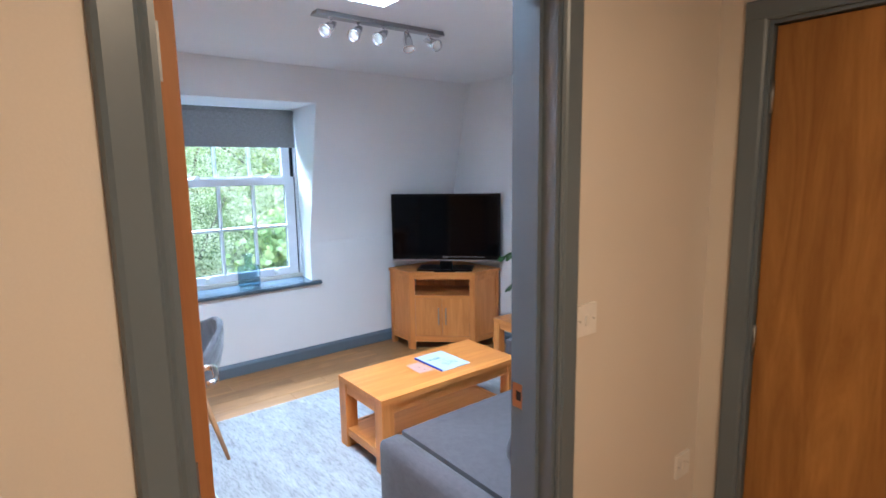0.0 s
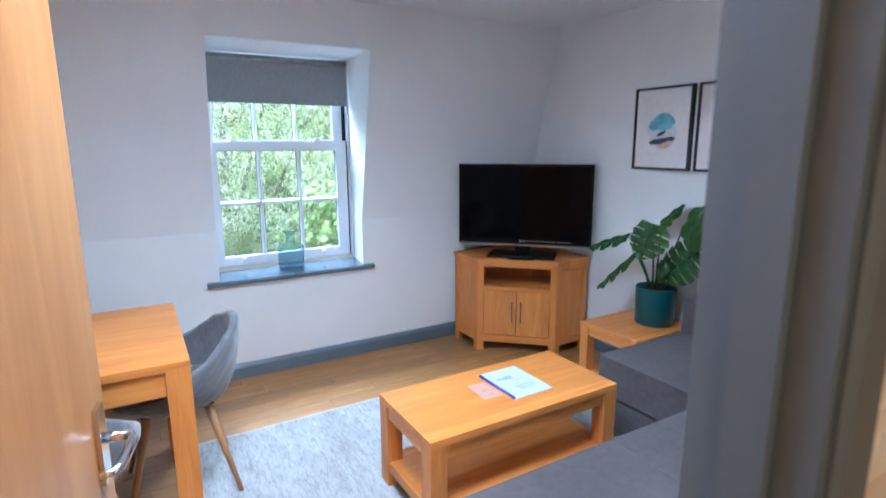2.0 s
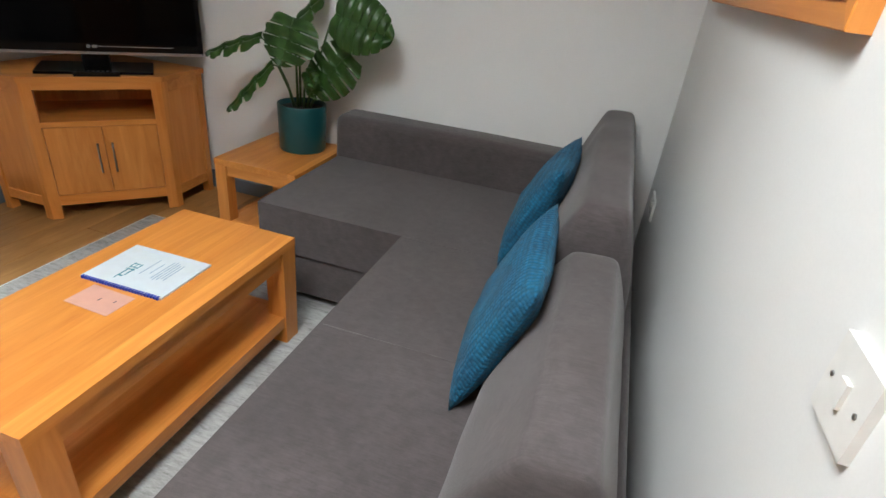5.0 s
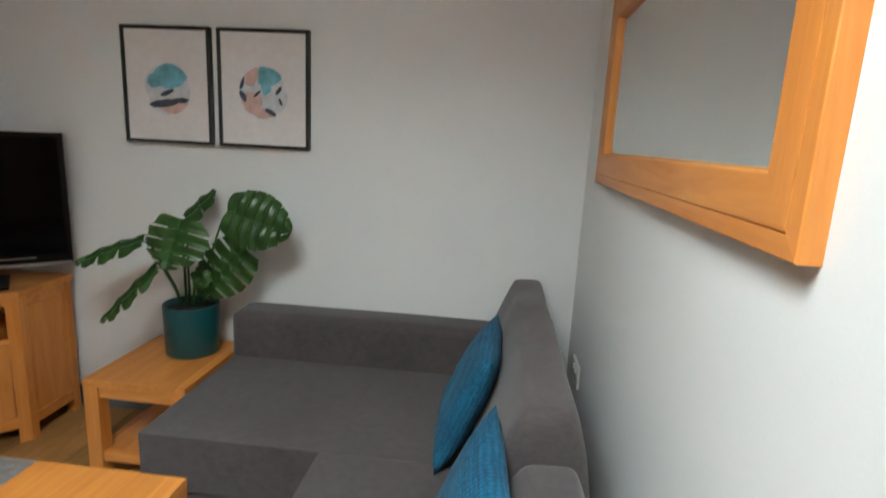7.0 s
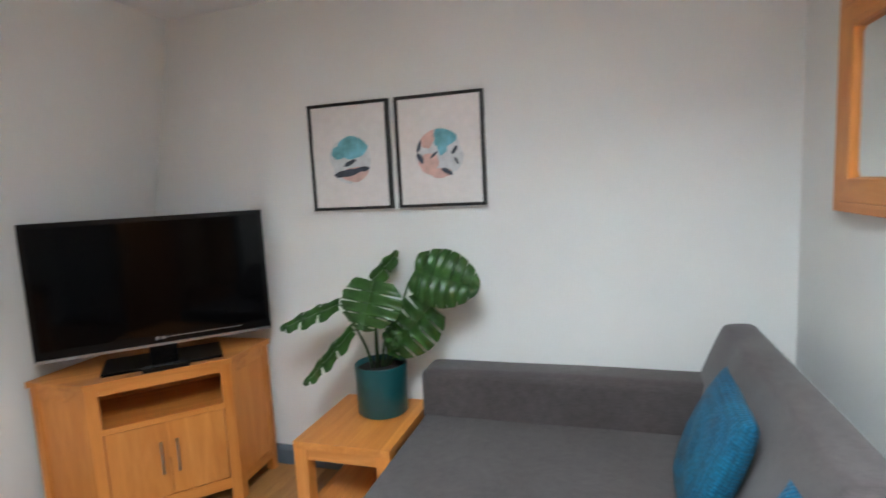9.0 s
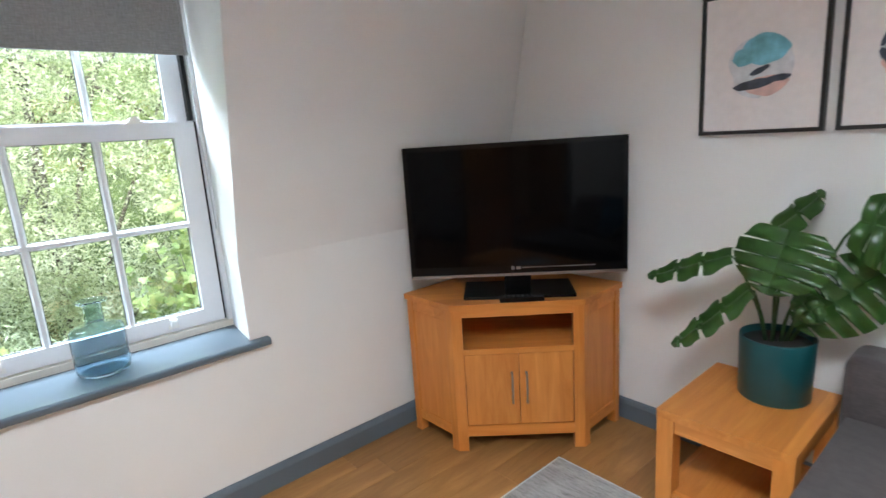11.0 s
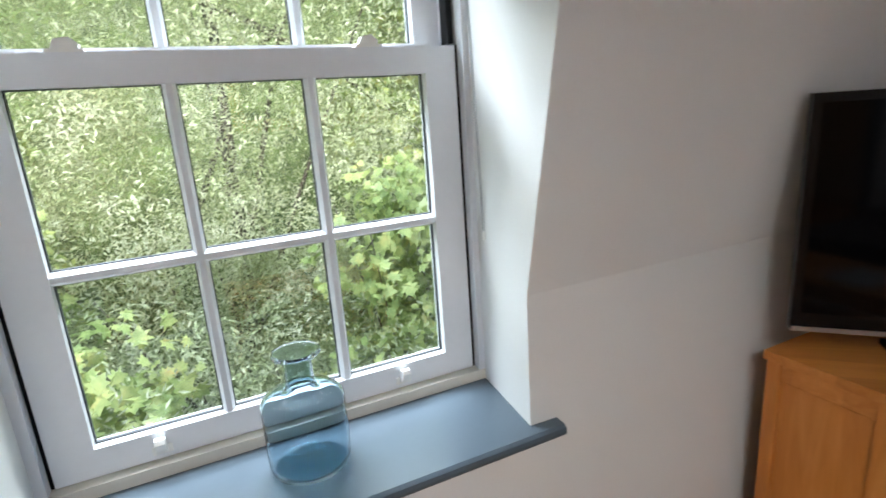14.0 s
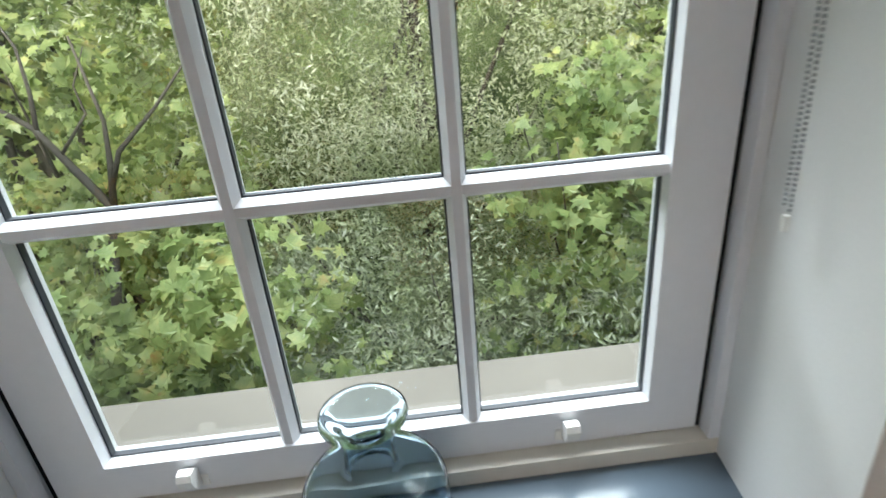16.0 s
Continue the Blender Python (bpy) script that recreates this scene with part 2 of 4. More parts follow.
# ---------------------------------------------------------------- mesh tools
def finish(name, bm, mat, parent=None, smooth=False, bev=0.0, seg=2):
    if bev:
        bmesh.ops.bevel(bm, geom=[e for e in bm.edges if len(e.link_faces) == 2 and e.calc_face_angle(0) > 0.5],
                        offset=bev, segments=seg, profile=0.5, affect="EDGES", clamp_overlap=True)
    bmesh.ops.recalc_face_normals(bm, faces=bm.faces)
    me = bpy.data.meshes.new(name)
    bm.to_mesh(me)
    bm.free()
    me.materials.append(mat)
    if smooth:
        me.polygons.foreach_set("use_smooth", [True] * len(me.polygons))
    ob = new(name, me)
    if parent is not None:
        ob.parent = parent
    return ob


def add_box(bm, a, b, m=None):
    vs = [bm.verts.new((x, y, z)) for z in (a[2], b[2]) for x, y in ((a[0], a[1]), (b[0], a[1]), (b[0], b[1]), (a[0], b[1]))]
    for f in ((0, 1, 2, 3), (4, 5, 6, 7), (0, 1, 5, 4), (1, 2, 6, 5), (2, 3, 7, 6), (3, 0, 4, 7)):
        bm.faces.new([vs[i] for i in f])
    if m is not None:
        bmesh.ops.transform(bm, matrix=m, verts=vs)
    return vs


def box(name, a, b, mat, parent=None, bev=0.002, smooth=False, seg=2, m=None):
    bm = bmesh.new()
    add_box(bm, a, b, m)
    return finish(name, bm, mat, parent, smooth, bev, seg)


def add_prism(bm, poly, lo, hi, axis="z"):
    """A polygon drawn out along an axis. For x the polygon is in (y, z), for y in (x, z), for z in (x, y)."""
    def place(p, d):
        return {"x": (d, p[0], p[1]), "y": (p[0], d, p[1]), "z": (p[0], p[1], d)}[axis]
    low, high = [bm.verts.new(place(p, lo)) for p in poly], [bm.verts.new(place(p, hi)) for p in poly]
    bm.faces.new(low)
    bm.faces.new(high)
    n = len(poly)
    for i in range(n):
        bm.faces.new((low[i], low[(i + 1) % n], high[(i + 1) % n], high[i]))


def prism(name, poly, lo, hi, mat, parent=None, axis="z", bev=0.002, smooth=False, seg=2):
    bm = bmesh.new()
    add_prism(bm, poly, lo, hi, axis)
    return finish(name, bm, mat, parent, smooth, bev, seg)


def add_tube(bm, path, radii, sides=10):
    """A round tube along a list of points."""
    path = [Vector(p) for p in path]
    rings = []
    for i, p in enumerate(path):
        d = (path[min(i + 1, len(path) - 1)] - path[max(i - 1, 0)]).normalized()
        u = d.orthogonal().normalized() if i == 0 else (u - d * u.dot(d)).normalized()
        v = d.cross(u)
        r = radii[i] if isinstance(radii, (list, tuple)) else radii
        rings.append([bm.verts.new(p + (u * math.cos(2 * math.pi * k / sides) + v * math.sin(2 * math.pi * k / sides)) * r) for k in range(sides)])
    for a, b in zip(rings, rings[1:]):
        for k in range(sides):
            bm.faces.new((a[k], a[(k + 1) % sides], b[(k + 1) % sides], b[k]))
    bm.faces.new(rings[0])
    bm.faces.new(rings[-1])


def tube(name, path, radii, mat, parent=None, sides=10):
    bm = bmesh.new()
    add_tube(bm, path, radii, sides)
    return finish(name, bm, mat, parent, True)


def add_lathe(bm, profile, sides=32, closed=False):
    rings = [[bm.verts.new((r * math.cos(2 * math.pi * k / sides), r * math.sin(2 * math.pi * k / sides), z)) for k in range(sides)] for r, z in profile]
    pairs = list(zip(rings, rings[1:])) + ([(rings[-1], rings[0])] if closed else [])
    for a, b in pairs:
        for k in range(sides):
            bm.faces.new((a[k], a[(k + 1) % sides], b[(k + 1) % sides], b[k]))
    if not closed:
        bm.faces.new(rings[0])
        bm.faces.new(rings[-1])


def lathe(name, profile, mat, parent=None, sides=32, closed=False, m=None):
    bm = bmesh.new()
    add_lathe(bm, profile, sides, closed)
    if m is not None:
        bmesh.ops.transform(bm, matrix=m, verts=bm.verts)
    return finish(name, bm, mat, parent, True)


def thing(name, m, label, category, group=""):
    ob = new(name)
    ob.empty_display_size = 0.1
    ob.matrix_world = m
    return tagged(ob, label, category, group)


def soft_box(name, a, b, mat, parent, bev=0.04, puff=0.012, seed=0):
    """Upholstered block: rounded edges, faces slightly full, an uneven surface."""
    bm = bmesh.new()
    add_box(bm, a, b)
    bmesh.ops.bevel(bm, geom=bm.edges[:], offset=bev, segments=3, profile=0.5, affect="EDGES", clamp_overlap=True)
    long = [e for e in bm.edges if e.calc_length() > 0.1]
    bmesh.ops.subdivide_edges(bm, edges=long, cuts=7, use_grid_fill=True)
    c, h = [(p + q) / 2 for p, q in zip(a, b)], [(q - p) / 2 for p, q in zip(a, b)]
    for v in bm.verts:
        u = [max(-1, min(1, (v.co[i] - c[i]) / h[i])) for i in range(3)]
        for i in range(3):
            j, k = (i + 1) % 3, (i + 2) % 3
            if abs(u[i]) > 0.98:
                full = (1 - u[j] ** 2) * (1 - u[k] ** 2)
                v.co[i] += math.copysign(puff * full, u[i]) + 0.006 * full * noise.noise(v.co * 5 + Vector((seed, 0, 0)))
    return finish(name, bm, mat, parent, True)


# ---------------------------------------------------------------- setting
NORTH, SOUTH, EAST, WEST, HALLF = 4.255, 1.085, 3.52, -1.5, 0.945
KNEE, TOPY = 0.99, 3.955
WX0, WX1, WZ0, WZ1 = 1.018, 2.050, 0.64, 2.11


def slope_y(z):
    return NORTH if z <= KNEE else NORTH + (TOPY - NORTH) * (z - KNEE) / (CEIL - KNEE)


OUT = 4.67
bm = bmesh.new()
whole = [(NORTH, 0), (NORTH, KNEE), (TOPY, CEIL), (OUT, CEIL), (OUT, 0)]
add_prism(bm, whole, WEST, WX0, "x")
add_prism(bm, whole, WX1, EAST, "x")
add_prism(bm, [(NORTH, 0), (NORTH, WZ0), (OUT, WZ0), (OUT, 0)], WX0, WX1, "x")
add_prism(bm, [(slope_y(WZ1), WZ1), (TOPY, CEIL), (OUT, CEIL), (OUT, WZ1)], WX0, WX1, "x")
tagged(finish("wall_north", bm, WALL), "pale grey painted wall, sloping inwards above knee height, round a sash window", "wall", kind="structure")
# thin painted skins of the window reveal
bm = bmesh.new()
for edge, way in ((WX0, 1), (WX1, -1)):
    face = [(NORTH - 0.0005, WZ0 + 0.03, 0.032), (NORTH - 0.0005, KNEE, 0.032), (slope_y(WZ1) - 0.0005, WZ1, 0.032), (4.51, WZ1, 0.004), (4.51, WZ0 + 0.03, 0.004)]
    near = [bm.verts.new((edge + way * d, y, z)) for y, z, d in face]
    far = [bm.verts.new((edge, y, z)) for y, z, d in face]
    bm.faces.new(far)
    bm.faces.new((near[1], near[2], near[3]))
    bm.faces.new((near[0], near[1], near[3], near[4]))
    for k in range(5):
        bm.faces.new((near[k], near[(k + 1) % 5], far[(k + 1) % 5], far[k]))
add_box(bm, (WX0 + 0.03, slope_y(WZ1) - 0.0005, WZ1 - 0.004), (WX1 - 0.03, 4.5, WZ1))
tagged(finish("window_reveal", bm, WALL), "white painted plaster reveal round the window", "reveal", kind="structure")

tagged(box("wall_east", (EAST, HALLF, 0), (EAST + 0.12, OUT, CEIL), WALL, bev=0), "pale grey painted plaster wall", "wall", kind="structure")
tagged(box("wall_west", (WEST - 0.12, -1.3, 0), (WEST, OUT, CEIL), WALL, bev=0), "pale grey painted plaster wall", "wall", kind="structure")
DX0, DX1, DZ = 0.30, 1.22, 2.06
bm = bmesh.new()
add_box(bm, (WEST, HALLF + 0.004, 0), (DX0, SOUTH, CEIL))
add_box(bm, (DX1, HALLF + 0.004, 0), (EAST, SOUTH, CEIL))
add_box(bm, (DX0, HALLF + 0.004, DZ), (DX1, SOUTH, CEIL))
tagged(finish("wall_south", bm, WALL), "pale grey painted wall with the doorway and mirror", "wall", kind="structure")
bm = bmesh.new()
for x0, x1, z0 in ((WEST, DX0, 0), (DX1, 2.0, 0), (DX0, DX1, DZ)):
    add_box(bm, (x0, HALLF, z0), (x1, HALLF + 0.004, CEIL))
tagged(finish("hall_wall_north", bm, HALL), "cream painted hall wall round the doorway", "wall", kind="structure")
HD0, HD1, HDZ = 0.01, 0.802, 2.03
bm = bmesh.new()
add_box(bm, (2.0, -1.3, 0), (2.12, HD0, CEIL))
add_box(bm, (2.0, HD1, 0), (2.12, HALLF, CEIL))
add_box(bm, (2.0, HD0, HDZ), (2.12, HD1, CEIL))
tagged(finish("hall_wall_east", bm, HALL), "cream painted hall wall with a closed door", "wall", kind="structure")
tagged(box("hall_wall_south", (WEST, -1.42, 0), (2.12, -1.3, CEIL), HALL, bev=0), "cream painted hall wall", "wall", kind="structure")
tagged(box("closet_back", (2.17, -0.1, 0), (2.2, HALLF, CEIL), HALL, bev=0), "plain wall behind the hall door", "wall", kind="structure")

# ceiling with the roof light's opening
SX0, SX1, SY0, SY1 = 0.55, 1.62, 1.53, 2.37
bm = bmesh.new()
for a, b in (((WEST, -1.42), (SX0, OUT)), ((SX1, -1.42), (EAST + 0.12, OUT)), ((SX0, -1.42), (SX1, SY0)), ((SX0, SY1), (SX1, OUT))):
    add_box(bm, (*a, CEIL), (*b, CEIL + 0.1))
for a, b in (((SX0 - 0.03, SY0), (SX0, SY1)), ((SX1, SY0), (SX1 + 0.03, SY1)), ((SX0 - 0.03, SY0 - 0.03), (SX1 + 0.03, SY0)), ((SX0 - 0.03, SY1), (SX1 + 0.03, SY1 + 0.03))):
    add_box(bm, (*a, CEIL + 0.1), (*b, CEIL + 0.36))
tagged(finish("ceiling", bm, CEILING), "white painted ceiling with a square roof light", "ceiling", kind="structure")
tagged(box("roof_light_cover", (SX0 - 0.03, SY0 - 0.03, CEIL + 0.37), (SX1 + 0.03, SY1 + 0.03, CEIL + 0.39), WHITE, bev=0), "white frame over the roof light", "roof light", kind="structure")

floor = tagged(box("floor", (WEST, -1.42, -0.12), (EAST + 0.12, OUT, -0.012), DARK, bev=0), "warm oak plank floor", "floor", kind="structure")

# skirting boards
SKIRT = [(0, 0), (0.022, 0), (0.022, 0.078), (0.016, 0.089), (0.010, 0.097), (0, 0.101)]
bm = bmesh.new()
add_prism(bm, [(NORTH - d, z) for d, z in SKIRT], WEST, EAST, "x")
add_prism(bm, [(EAST - d, z) for d, z in SKIRT], SOUTH, NORTH - 0.022, "y")
add_prism(bm, [(SOUTH + d, z) for d, z in SKIRT], 1.30, EAST - 0.022, "x")
add_prism(bm, [(SOUTH + d, z) for d, z in SKIRT], WEST, 0.22, "x")
add_prism(bm, [(HALLF - d, z) for d, z in SKIRT], 1.28, 1.98, "x")
tagged(finish("baseboard", bm, TRIM), "blue-grey painted wooden baseboard with a moulded top", "baseboard", kind="structure")

# doorway: lining, stops and moulded architraves
bm = bmesh.new()
JX0, JX1, JZ = 0.328, 1.192, 2.03
add_box(bm, (DX0, HALLF - 0.006, 0), (JX0, SOUTH + 0.004, DZ))
add_box(bm, (JX1, HALLF - 0.006, 0), (DX1, SOUTH + 0.004, DZ))
add_box(bm, (JX0, HALLF - 0.006, JZ), (JX1, SOUTH + 0.004, DZ))
add_box(bm, (JX0, 0.985, 0), (JX0 + 0.013, 1.035, JZ))
add_box(bm, (JX1 - 0.013, 0.985, 0), (JX1, 1.035, JZ))
add_box(bm, (JX0, 0.985, JZ - 0.013), (JX1, 1.035, JZ))
tagged(finish("door_lining", bm, TRIM, bev=0.002), "blue-grey gloss painted door lining with stops", "door frame", kind="structure")


def architrave(name, face, out, x0, x1, top):
    """Moulded boards round an opening; out is the way they stand proud of the wall."""
    prof = [(0, 0), (0, 0.012), (0.006, 0.015), (0.012, 0.012), (0.018, 0.017), (0.060, 0.021), (0.068, 0.018), (0.072, 0.010), (0.072, 0)]
    bm = bmesh.new()
    add_prism(bm, [(x0 - d, face + out * h) for d, h in prof], 0, top, "z")
    add_prism(bm, [(x1 + d, face + out * h) for d, h in prof], 0, top, "z")
    add_prism(bm, [(face + out * h, top + d) for d, h in prof], x0 - 0.072, x1 + 0.072, "x")
    return tagged(finish(name, bm, TRIM), "blue-grey gloss painted moulded architrave", "door trim", kind="structure")


architrave("trim_hall", HALLF, -1, JX0 - 0.006, JX1 + 0.012, JZ + 0.006)
architrave("trim_room", SOUTH, 1, JX0 - 0.006, JX1 + 0.012, JZ + 0.006)

# second hall door, closed
prof = [(0, 0), (0, 0.013), (0.008, 0.017), (0.056, 0.021), (0.064, 0.016), (0.064, 0)]
bm = bmesh.new()
add_prism(bm, [(2.0 - h, HD1 - 0.006 + d) for d, h in prof], 0, HDZ, "z")
add_prism(bm, [(2.0 - h, HD0 + 0.006 - d) for d, h in prof], 0, HDZ, "z")
add_prism(bm, [(2.0 - h, HDZ - 0.006 + d) for d, h in prof], HD0 - 0.058, HD1 + 0.058, "y")
add_box(bm, (1.999, HD1 - 0.018, 0), (2.11, HD1, HDZ))
add_box(bm, (1.999, HD0, 0), (2.11, HD0 + 0.018, HDZ))
add_box(bm, (1.999, HD0 + 0.018, HDZ - 0.018), (2.11, HD1 - 0.018, HDZ))
tagged(finish("hall_door_frame", bm, TRIM), "blue-grey painted frame of the hall door", "door frame", kind="structure")
hd = thing("door", pose(2.02, HD1 - 0.022, 0), "closed flush door in warm brown oak veneer", "door")
box("leaf", (0.0, -(HD1 - HD0 - 0.044), 0.006), (0.04, 0, HDZ - 0.022), DOOR2, hd, 0.002)
for z in (0.25, 1.02, 1.80):
    tube("hinge", [(-0.008, 0.0, z - 0.05), (-0.008, 0.0, z + 0.05)], 0.006, STEEL, hd, 8)

# ---------------------------------------------------------------- open door
vx, vy = 0.492 - 0.345, 1.86 - 1.075
door = thing("door", pose(0.345, 1.078, 0, 0, 0, math.degrees(math.atan2(vy, vx))), "open oak veneer door with a chrome lever handle", "door")
box("leaf", (0, 0, 0.008), (0.815, 0.042, 2.018), DOOR, door, 0.002, m=Matrix.Translation((0, -0.042, 0)))
for z in (0.25, 1.02, 1.79):
    box("hinge", (-0.003, -0.018, z - 0.045), (-0.0005, 0.0, z + 0.05), STEEL, door, 0.001)
    tube("hinge", [(-0.006, 0.004, z - 0.05), (-0.006, 0.004, z + 0.05)], 0.006, STEEL, door, 8)
HZ = 0.985
for side in (-1, 1):
    y = -0.042 if side < 0 else 0.0
    box("backplate", (0.735, min(y, y + side * 0.009), HZ - 0.085), (0.775, max(y, y + side * 0.009), HZ + 0.065), CHROME, door, 0.002)
    tube("lever", [(0.755, y + side * 0.006, HZ), (0.755, y + side * 0.035, HZ), (0.752, y + side * 0.052, HZ), (0.738, y + side * 0.058, HZ - 0.002),
                   (0.69, y + side * 0.058, HZ - 0.004), (0.655, y + side * 0.055, HZ - 0.006), (0.638, y + side * 0.045, HZ - 0.007), (0.634, y + side * 0.028, HZ - 0.008)],
         [0.011, 0.010, 0.010, 0.010, 0.009, 0.0085, 0.008, 0.0075], CHROME, door, 12)
strike = thing("strike_plate", pose(JX1, 1.058, 0.965), "copper-coloured strike plate set in the door lining", "strike plate")
bm = bmesh.new()
add_box(bm, (-0.003, -0.022, -0.035), (-0.0005, 0.022, -0.014))
add_box(bm, (-0.003, -0.022, 0.014), (-0.0005, 0.022, 0.035))
add_box(bm, (-0.003, -0.022, -0.014), (-0.0005, -0.010, 0.014))
add_box(bm, (-0.003, 0.010, -0.014), (-0.0005, 0.022, 0.014))
finish("plate", bm, BRASS, strike)
box("keep", (-0.0012, -0.010, -0.014), (-0.0004, 0.010, 0.014), DARK, strike, 0)


def switch_plate(name, m, label, category, width=0.086, rockers=1, socket=False):
    """Faces its own +y."""
    sw = thing(name, m, label, category)
    box("plate", (-width / 2, 0.0, -0.043), (width / 2, 0.009, 0.043), PLASTIC, sw, 0.003)
    for i in range(rockers):
        x = (i - (rockers - 1) / 2) * 0.05
        box("rocker", (x - 0.0075, 0.009, -0.014 + 0.02 * socket), (x + 0.0075, 0.0135, 0.014 + 0.012 * socket), PLASTIC, sw, 0.002)
        if socket:
            for dx, dz in ((0, 0.002), (-0.011, -0.018), (0.011, -0.018)):
                box("slot", (x + dx - 0.0025, 0.0085, dz - 0.004), (x + dx + 0.0025, 0.0094, dz + 0.004), DARK, sw, 0)
    for x in (-0.0302, 0.0302):
        lathe("screw", [(0.0032, 0), (0.003, 0.0012), (0.001, 0.0014)], SCREWS, sw, 10, m=pose(x, 0.009, 0, -90, 0, 0))
    return sw


switch_plate("light_switch", pose(1.325, HALLF, 1.185, 0, 0, 180), "square white plastic light switch on the hall wall", "light switch")
switch_plate("wall_socket", pose(1.90, HALLF, 0.545, 0, 0, 180), "square white plastic outlet plate low on the hall wall", "socket")
switch_plate("light_switch", pose(1.478, SOUTH, 1.03), "square white plastic light switch under the mirror", "light switch")
switch_plate("wall_socket", pose(3.25, SOUTH, 0.53), "white double wall socket behind the sofa", "socket", 0.146, 2, True)

# ---------------------------------------------------------------- sash window
win = tagged(new("window_1"), "white painted wooden sash window with small panes", "window", kind="structure")
win.location = (0, 0, 0)
GX0, GX1 = 1.130, 1.942
BARS = (1.397, 1.673)
SL, SR = 1.050, 2.022


def sash(y0, y1, z0, z1, glass0, glass1, bar_z, tag):
    bm = bmesh.new()
    for a, b in (((SL, z0), (GX0, z1)), ((GX1, z0), (SR, z1)), ((GX0, z0), (GX1, glass0)), ((GX0, glass1), (GX1, z1))):
        add_box(bm, (a[0], y0, a[1]), (b[0], y1, b[1]))
    finish("sash", bm, WHITE, win, bev=0.003)
    bm = bmesh.new()
    for x in BARS:
        add_prism(bm, [(x - 0.013, y1), (x - 0.013, y0 + 0.016), (x - 0.006, y0 + 0.004), (x + 0.006, y0 + 0.004), (x + 0.013, y0 + 0.016), (x + 0.013, y1)], glass0, glass1, "z")
    for z in bar_z:
        add_prism(bm, [(y1, z - 0.013), (y0 + 0.016, z - 0.013), (y0 + 0.0045, z - 0.006), (y0 + 0.0045, z + 0.006), (y0 + 0.016, z + 0.013), (y1, z + 0.013)], GX0, GX1, "x")
    finish("glazing_bar", bm, WHITE, win)
    # dark rubber gasket round each pane, and the pane
    zs = [glass0, *bar_z, glass1]
    xs = [GX0, *BARS, GX1]
    for i in range(3):
        for j in range(len(zs) - 1):
            x0, x1 = xs[i] + (0.013 if i else 0), xs[i + 1] - (0.013 if i < 2 else 0)
            q0, q1 = zs[j] + (0.013 if j else 0), zs[j + 1] - (0.013 if j < len(zs) - 2 else 0)
            ym = (y0 + y1) / 2 + 0.006
            bm = bmesh.new()
            g = 0.0025
            for a, b in (((x0, q0), (x0 + g, q1)), ((x1 - g, q0), (x1, q1)), ((x0 + g, q0), (x1 - g, q0 + g)), ((x0 + g, q1 - g), (x1 - g, q1))):
                add_box(bm, (a[0], ym - 0.005, a[1]), (b[0], ym + 0.005, b[1]))
            finish("gasket", bm, GASKET, win)
            pane = box("pane", (x0 + 0.001, ym - 0.001, q0 + 0.001), (x1 - 0.001, ym + 0.001, q1 - 0.001), GLASS, win, 0)
            pane.visible_shadow = False


sash(4.536, 4.580, 0.700, 1.539, 0.763, 1.479, (1.128,), "lower")
sash(4.592, 4.636, 1.490, 2.105, 1.552, 2.06, (1.83,), "upper")
bm = bmesh.new()
for a, b in (((WX0 + 0.004, 4.51, 0.64), (SL - 0.008, 4.645, WZ1)), ((SR + 0.008, 4.51, 0.64), (WX1 - 0.004, 4.645, WZ1))):
    add_box(bm, a, b)
for x0, x1 in ((SL - 0.004, SL + 0.012), (SR - 0.012, SR + 0.004)):
    add_box(bm, (x0, 4.582, 0.70), (x1, 4.590, WZ1))
finish("box_frame", bm, WHITE, win, bev=0.002)
# Black strips stand in for the shade in the gaps beside the lower sash.
box("sash_gap_shade", (SL - 0.0079, 4.538, 0.70), (SL - 0.0004, 4.56, 1.54), BLACK, win, 0)
box("sash_gap_shade", (SR + 0.0004, 4.538, 0.70), (SR + 0.0079, 4.56, 1.54), BLACK, win, 0)
box("sash_track", (SR - 0.0115, 4.545, 1.545), (SR + 0.0035, 4.580, WZ1 - 0.01), BLACK, win, 0)
box("bottom_bead", (WX0 + 0.004, 4.508, 0.668), (WX1 - 0.004, 4.645, 0.698), CREAM, win, 0.006)
for x in (1.251, 1.817):
    bm = bmesh.new()
    add_box(bm, (x - 0.020, 4.5325, 0.712), (x + 0.020, 4.536, 0.730))
    add_prism(bm, [(4.5325, 0.716), (4.5325, 0.748), (4.522, 0.757), (4.509, 0.757), (4.504, 0.748), (4.508, 0.734), (4.516, 0.722)], x - 0.0105, x + 0.0105, "x")
    finish("sash_lift", bm, PLASTIC, win, bev=0.001)
for x in (1.24, 1.81):
    bm = bmesh.new()
    add_box(bm, (x - 0.03, 4.535, 1.539), (x + 0.03, 4.565, 1.545))
    add_prism(bm, [(x - 0.022, 1.545), (x - 0.014, 1.562), (x + 0.01, 1.566), (x + 0.024, 1.553), (x + 0.022, 1.545)], 4.54, 4.56, "y")
    finish("sash_lock", bm, PLASTIC, win, bev=0.002)
bm = bmesh.new()
nose = [(NORTH - 0.002, 0.64), (NORTH - 0.002, 0.67), (4.222, 0.67), (4.214, 0.664), (4.212, 0.655), (4.214, 0.646), (4.222, 0.64)]
add_prism(bm, nose, 0.972, 2.090, "x")
add_box(bm, (WX0, NORTH - 0.002, 0.640), (WX1, 4.508, 0.67))
tagged(finish("window_sill", bm, SILL), "glossy dark blue-grey painted window sill board", "window sill", kind="structure")

